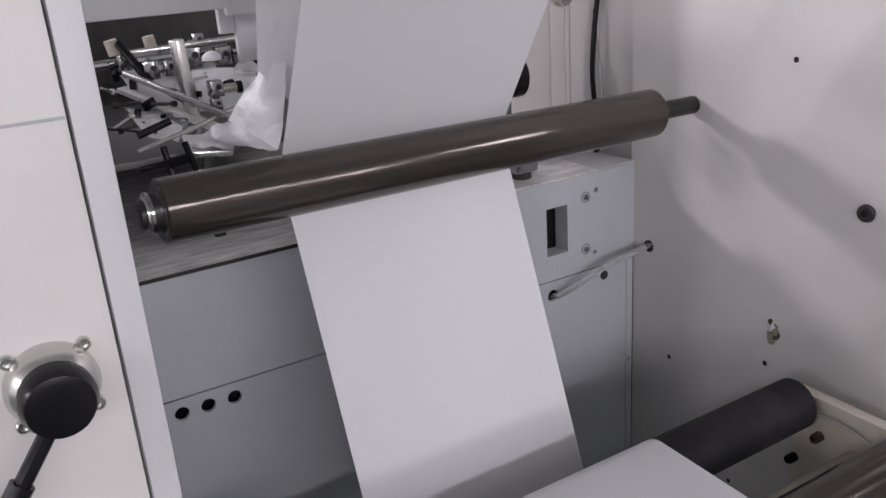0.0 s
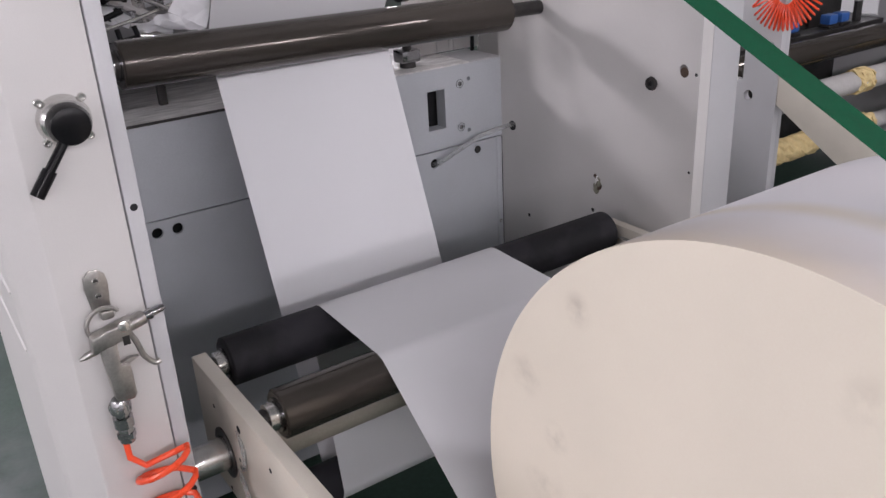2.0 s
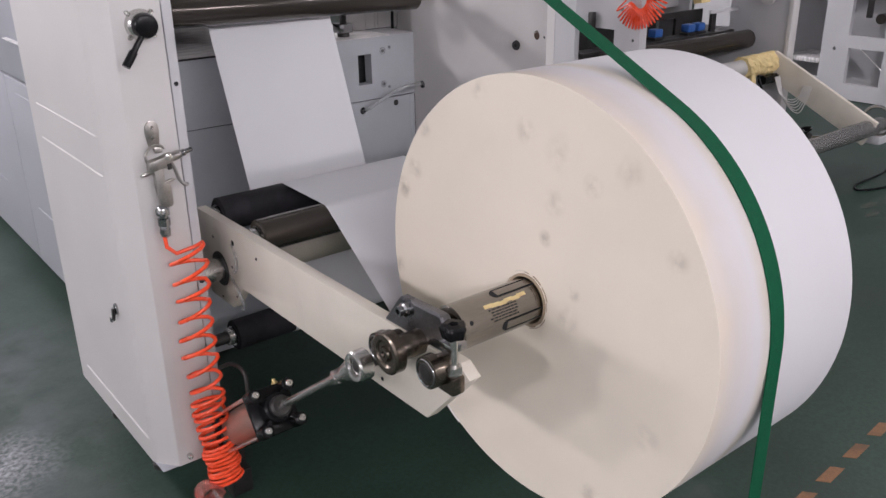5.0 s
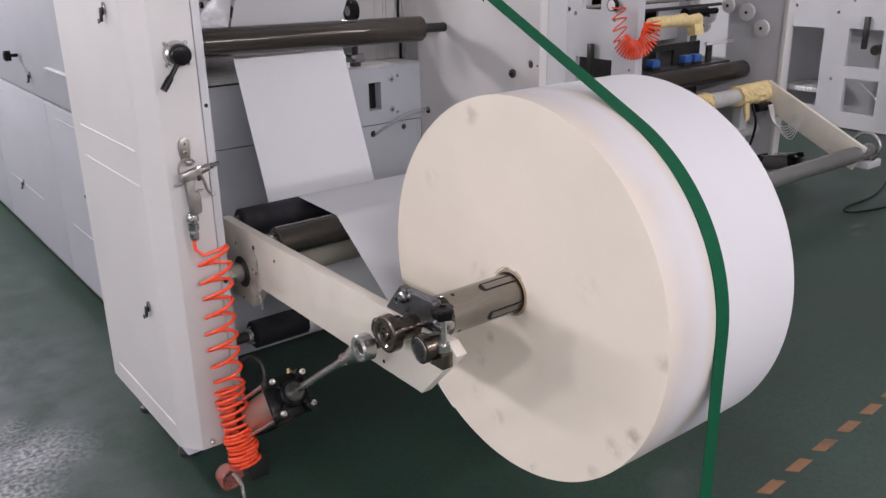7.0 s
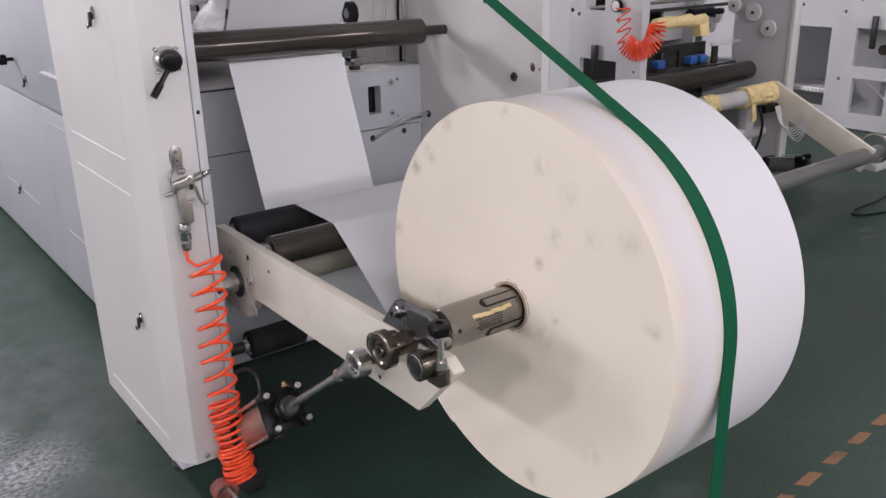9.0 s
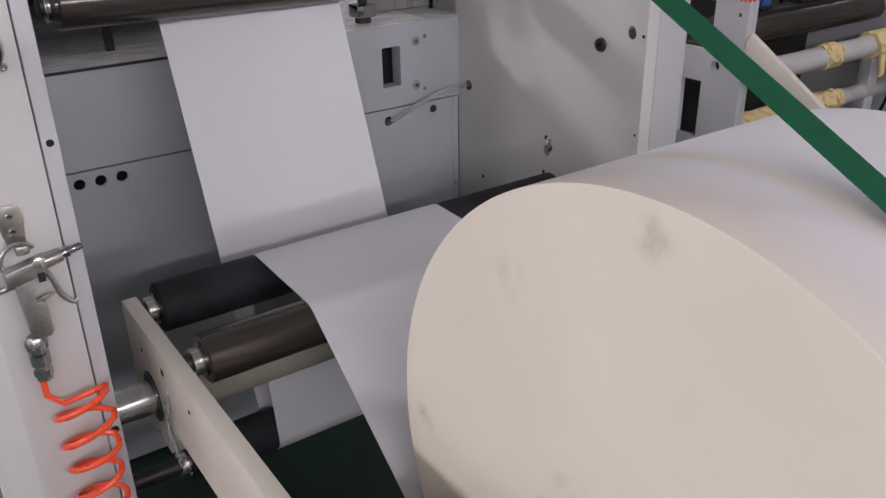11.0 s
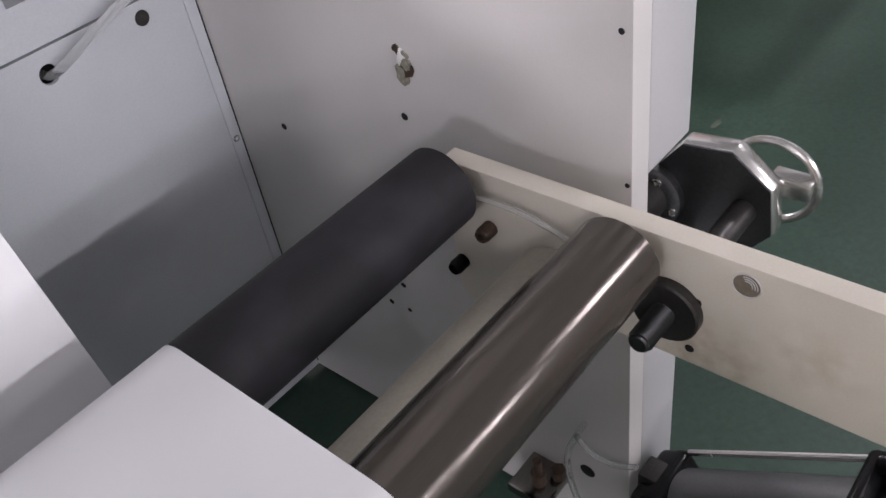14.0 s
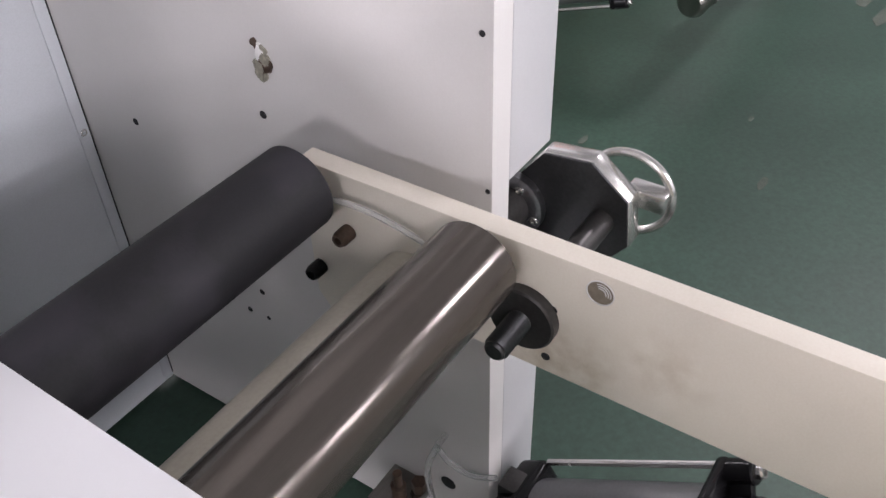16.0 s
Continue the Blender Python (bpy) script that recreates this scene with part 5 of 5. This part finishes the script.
# ---- second machine, across the aisle ----
def second_machine():
    X0, X1, YF = 2.95, 4.40, 1.60
    e = thing("neighbour_machine", (0, 0, 0), "white paper-converting machine across the aisle", "machine")
    holes = [(1.90, 0.74, 0.135, 0.103), (1.93, 1.16, 0.07, 0.055), (1.76, 1.06, 0.012), (1.72, 0.95, 0.010), (2.05, 1.08, 0.012), (1.64, 0.80, 0.008), (1.85, 0.375, 0.055, 0.125), (1.732, 0.577, 0.022)]
    part("side_plate", plate(YF, 2.6, 0.05, 2.2, holes, X0, X0 + 0.03, "X"), M_PAINT, e, smooth=False)
    part("front_cover", box(X0 + 0.031, X0 + 0.058, YF, YF + 0.03, 0.05, 2.2, 0.003), M_PAINT, e)
    part("side_plate", plate(YF + 0.03, 2.6, 0.05, 2.2, [(2.2, 0.9, 0.16, 0.2)], X1, X1 + 0.03, "X"), M_PAINT, e, smooth=False)
    part("front_strip", box(X1 - 0.02, X1 + 0.05, YF, YF + 0.028, 0.05, 2.2, 0.003), M_COVER, e)
    # panel coloured dark for the deep shade under the arms
    part("cross_panel", plate(X0 + 0.03, X1, 0.05, 0.80, [(4.0, 0.7, 0.12, 0.06)], 2.25, 2.27, "Y"), M_DARK, e, smooth=False)
    part("upper_panel", plate(X0 + 0.03, X1, 0.80, 2.2, [(3.6, 1.0, 0.09, 0.11), (4.05, 0.93, 0.13, 0.08)], 2.45, 2.47, "Y"), M_PAINT, e, smooth=False)
    # added dark sheet paints the machine's shaded inside
    part("inside_shade_sheet", box(X0 + 0.03, X1, 2.62, 2.64, 0.05, 2.2), M_DARK, e)
    for y, z, r in ((2.022, 1.044, 0.045), (1.878, 1.008, 0.055), (1.76, 0.915, 0.052), (2.199, 0.907, 0.045), (2.16, 0.972, 0.045)):
        d = part("idler_disc", lathe([(X1, 0.012), (X1 - 0.03, 0.012), (X1 - 0.031, r), (X1 - 0.05, r), (X1 - 0.052, r - 0.008)], "X", (0, y, z), 28), M_COVER, e)
        part("disc_screw", lathe([(X1 - 0.052, 0.010), (X1 - 0.056, 0.010)], "X", (0, y, z), 14), M_DARK, d)
    part("lower_bar", box(4.1, X1, 1.98, 2.0, 0.81, 0.83, 0.002), M_PAINT, e)
    part("lower_post", box(4.2, 4.25, 2.04, 2.06, 0.60, 0.81, 0.002), M_DARK, e)
    part("top_bar", box(X0 + 0.2, X1, 2.1, 2.12, 1.04, 1.06, 0.002), M_DARK, e)
    part("tie_bar", lathe([(X0, 0.012), (X1, 0.012)], "X", (0, 2.1, 1.10), 16), M_STEEL, e)
    part("tool_bar", box(2.91, 2.94, 1.885, 1.915, 0.74, 0.925, 0.003), M_DARK, e)
    r = thing("guide_roller", (0, 1.88, 0.645), "dark anodised roller of the neighbouring machine", "roller")
    part("drum", lathe([(X0 + 0.05, 0.056), (X0 + 0.054, 0.058), (X1 - 0.03, 0.058), (X1 - 0.026, 0.054)], seg=40), M_ROLLER, r)
    part("journal", lathe([(X1 - 0.026, 0.02), (X1, 0.02)], seg=20), M_STEEL, r)
    r = thing("wrapped_roller", (0, 1.68, 0.525), "roller wrapped in torn yellow paper and film", "roller")
    part("drum", lathe([(X0 + 0.05, 0.05), (X1 - 0.02, 0.05)], seg=32), M_WRAPGREY, r)
    rnd = random.Random(5)
    for x0, x1, rr in ((3.62, 3.74, 0.054), (4.02, 4.36, 0.064)):
        n = 14
        bm = bmesh.new()
        rings = [[bm.verts.new((x0 + (x1 - x0) * i / n + rnd.uniform(-0.012, 0.012), (rr + rnd.uniform(-0.006, 0.009)) * math.cos(2 * math.pi * k / 20), (rr + rnd.uniform(-0.006, 0.009)) * math.sin(2 * math.pi * k / 20))) for k in range(20)] for i in range(n + 1)]
        for a, b in zip(rings, rings[1:]):
            for k in range(20):
                bm.faces.new((a[k], a[(k + 1) % 20], b[(k + 1) % 20], b[k]))
        bm.faces.new(rings[0][::-1]), bm.faces.new(rings[-1])
        part("yellow_wrapping", bm, M_YELLOW, r, smooth=False)
    part("hanging_flap", prism([(-0.05, -0.02), (-0.066, -0.12), (-0.058, -0.15), (-0.04, -0.03)], 4.06, 4.10, "X"), M_YELLOW, r)
    part("dark_spool", lathe([(4.18, 0.028), (4.40, 0.028)], "X", (0, -0.05, -0.085), 20), M_PLASTIC, r)
    r = thing("wrapped_roller", (0, 1.75, 0.262), "low roller wrapped in torn yellow paper", "roller")
    part("drum", lathe([(X0 + 0.04, 0.04), (X1 - 0.02, 0.04)], seg=28), M_WRAPGREY, r)
    for x0, x1, rr in ((3.05, 3.50, 0.052), (3.72, 3.95, 0.050)):
        bm = bmesh.new()
        rings = [[bm.verts.new((x0 + (x1 - x0) * i / 14 + rnd.uniform(-0.014, 0.014), (rr + rnd.uniform(-0.006, 0.010)) * math.cos(2 * math.pi * k / 18), (rr + rnd.uniform(-0.006, 0.010)) * math.sin(2 * math.pi * k / 18))) for k in range(18)] for i in range(15)]
        for a, b in zip(rings, rings[1:]):
            for k in range(18):
                bm.faces.new((a[k], a[(k + 1) % 18], b[(k + 1) % 18], b[k]))
        bm.faces.new(rings[0][::-1]), bm.faces.new(rings[-1])
        part("yellow_wrapping", bm, M_YELLOW, r, smooth=False)
    r = thing("wrapped_shaft", (0, 1.72, 1.06), "shaft loosely wrapped in yellow paper", "shaft")
    part("yellow_wrapping", lathe([(3.2, 0.03), (3.3, 0.036), (3.42, 0.032), (3.52, 0.042), (3.60, 0.046), (3.64, 0.03)], "X", (0, 0, -0.035), seg=14), M_YELLOW, r, smooth=False)
    part("hanging_flap", prism([(-0.03, -0.02), (-0.05, -0.12), (0.0, -0.13), (0.03, -0.02)], 3.55, 3.63, "X"), M_YELLOW, r)
    part("shaft_end", lathe([(3.50, 0.03), (3.70, 0.03), (3.702, 0.018), (3.80, 0.018)], "X", seg=20), M_PLASTIC, r)
    for x, y, z in ((3.66, 2.05, 0.735), (3.98, 2.05, 0.735), (4.08, 2.05, 0.735)):
        b = thing("blue_motor", (x, y, z), "small blue enamelled motor block", "motor")
        part("body", box(-0.035, 0.035, -0.03, 0.03, -0.028, 0.02, 0.008), M_BLUE, b)
        part("foot", box(-0.04, 0.04, -0.035, 0.035, -0.044, -0.029, 0.003), M_DARK, b)
    rail = thing("mounting_rail", (0, 0, 0), "grey mounting rail behind the roller", "rail")
    part("rail", box(X0 + 0.03, X1, 2.0, 2.1, 0.66, 0.69, 0.003), M_DARK, rail)
    # lowered unwind arms
    for x in (X0 + 0.02, X1 - 0.06):
        a = thing("roll_arm", (0, 0, 0), "white lowered unwind arm of the neighbouring machine", "machine arm")
        m = along((x, 1.66, 0.51), (x, 1.02, 0.20)) if x > 4 else along((x, 1.60, 0.645), (x, 1.02, 0.285))
        part("plate", moved(box(-0.03, 0.73, -0.014, 0.014, -0.075, 0.085, 0.003), m), M_ARM, a)
        # holes not cut: their shade is painted with black discs
        for s, h in ((0.10, 0.03), (0.25, -0.02), (0.62, 0.0)):
            part("drilled_hole_shade", moved(lathe([(0.0143, 0.011), (0.0150, 0.010)], "Y", (s, 0, h), 16), m), M_HOLE, a)
        part("pivot_boss", moved(lathe([(0.014, 0.05), (0.03, 0.05)], "Y", (0.0, 0, 0), 24), m), M_DARK, a)
    s = thing("unwind_shaft", (0, 1.02, 0.225), "bare unwind shaft wrapped in clear stretch film", "shaft")
    part("shaft", lathe([(2.9, 0.03), (2.92, 0.042), (4.50, 0.042), (4.52, 0.03)], "X", seg=32), M_SHAFT, s)
    part("film", lathe([(3.0, 0.046), (3.4, 0.05), (3.8, 0.047), (4.2, 0.051), (4.48, 0.047)], "X", seg=14, cap=False), M_WRAP, s, smooth=False)
    part("end_plate", box(4.40, 4.56, -0.05, 0.05, -0.10, -0.055, 0.006), M_PAINT, s)
    part("end_ring", torus((4.44, 0, 0.03), "X", 0.085, 0.010), M_STEEL, s)
    leg = thing("support_leg", (0, 0, 0), "white upright leg under the wrapped roller", "machine part")
    part("leg", box(4.16, 4.24, 1.72, 1.78, FLOOR, 0.48, 0.003), M_PAINT, leg)
    w = thing("loose_wires", (0, 0, 0), "bundle of loose white wires hanging from the arm", "cable")
    for k in range(6):
        part("wire", tube(spline([(4.24 + 0.01 * k, 1.58, 0.46), (4.25 + 0.012 * k, 1.54, 0.36 - 0.010 * k), (4.28, 1.48 - 0.012 * k, 0.33 - 0.014 * k), (4.30, 1.44 - 0.012 * k, 0.36 + 0.006 * k), (4.31, 1.43 - 0.01 * k, 0.42)], 6), 0.003, seg=6), M_COVER, w)
    part("black_cable", tube(spline([(4.12, 1.62, 0.48), (4.12, 1.58, 0.36), (4.10, 1.60, 0.2), (4.05, 1.65, 0.08)], 6), 0.008, seg=8), M_PLASTIC, w)
    air_cylinder((2.92, 1.50, 0.158), (2.92, 1.03, 0.298), "air cylinder with a dull grey barrel beside the neighbouring arm", M_BARREL, 0.27, False)
    air_cylinder((4.36, 1.62, 0.06), (4.34, 1.10, 0.16), "air cylinder with a dull grey barrel under the far arm", M_BARREL, 0.19, False)
    # red coil hanging in a loop
    pts = []
    n = 24
    for k in range(n * 14 + 1):
        f = k / (n * 14)
        w = math.pi * (0.96 + 0.96 * f)
        stretch = 1.0 + 0.55 * max(0.0, f - 0.72)
        y, z = 1.565 - 0.115 * math.cos(w) * -1, 1.055 + 0.135 * math.sin(w) * stretch + max(0.0, f - 0.86) * 0.9
        a = 2 * math.pi * k / 14
        ry, rz = math.cos(w), math.sin(w)
        size = 0.052 + 0.006 * math.sin(k * 0.031)
        pts.append((2.885 + 0.009 * math.sin(a), y + size * math.cos(a) * ry, z + size * math.cos(a) * rz))
    h = thing("coiled_air_hose", (0, 0, 0), "red coiled air hose hanging in a loop", "hose")
    part("coil", tube(pts, 0.0042, seg=6), M_ORANGE, h)
    g = thing("pressure_gauge", (2.94, 1.755, 1.137), "small black-rimmed pressure gauge", "gauge")
    part("rim", lathe([(0, 0.032), (-0.025, 0.032), (-0.027, 0.028)], "X", seg=24), M_PLASTIC, g)
    part("dial", lathe([(-0.027, 0.027), (-0.0275, 0.026)], "X", seg=24), M_COVER, g)
    # third machine further off
    t = thing("far_machine", (0, 0, 0), "pale grey machine side frame with large cut-outs", "machine")
    cut = [(2.50, 0.43, 0.15, 0.32), (2.0, 0.61, 0.14, 0.15), (1.985, 0.225, 0.14, 0.14), (2.25, 0.88, 0.014), (2.24, 0.35, 0.014), (1.98, -0.2, 0.05, 0.05), (2.62, 0.92, 0.014), (2.13, 0.98, 0.014)]
    part("side_plate", plate(1.5, 3.6, -0.40 + 0.36, 2.4, cut[:5] + cut[6:], 6.2, 6.24, "X"), M_PAINT, t, smooth=False)
    part("inner_plate", box(6.75, 6.78, 1.5, 3.6, FLOOR, 2.4), M_PAINT, t)
    part("bright_sheet", moved(box(-0.1, 0.1, -0.16, 0.16, -0.004, 0.004), Matrix.Translation((6.40, 2.0, 0.24)) @ Euler((0.6, 0.5, 0)).to_matrix().to_4x4()), M_SHEET, t)
    part("cross_shaft", lathe([(6.24, 0.04), (6.75, 0.04)], "X", (0, 1.93, 0.60), 20), M_ROLLER, t)
    part("gauge_bar", box(6.16, 6.19, 1.97, 2.01, 0.61, 0.86, 0.003), M_DARK, t)
    part("tray", box(6.3, 6.7, 2.40, 2.72, 0.20, 0.24, 0.004), M_SHEET, t)


M_WRAPGREY = mat("grey_film_over_roller", (0.45, 0.44, 0.43), 0.35, vary=0.1, scale=12)

hall()
ceiling_lamps()
POST, FAR, PANEL = frames()
ROLLERS = rollers()
web()
ROLL = paper_roll()
NEAR_ARM, FAR_ARM = arms()
belt()
side_covers()
post_details()
panel_details()
far_wall_details()
arm_details()
shaft_details()
belt_details()
floor_marks()
second_machine()


def motions():
    """The roll pays out its paper, its near side sinking, one turn in 1.31 s; the guide rollers turn with the web."""
    rate = 274.4
    speed = radians(rate) * ROLL_R
    for ob, radius, way in ROLLERS:
        rest = ob.matrix_basis.copy()
        step = way * min(88.0, math.degrees(speed / radius) / FPS)
        walk(ob, [(k / FPS, rest @ pose(0, 0, 0, (step * k) % 360)) for k in range(16 * FPS + 1)])
    walk(ROLL, [(k * 0.25, pose(0, *ROLL_C, rate * 0.25 * k)) for k in range(65)])


motions()
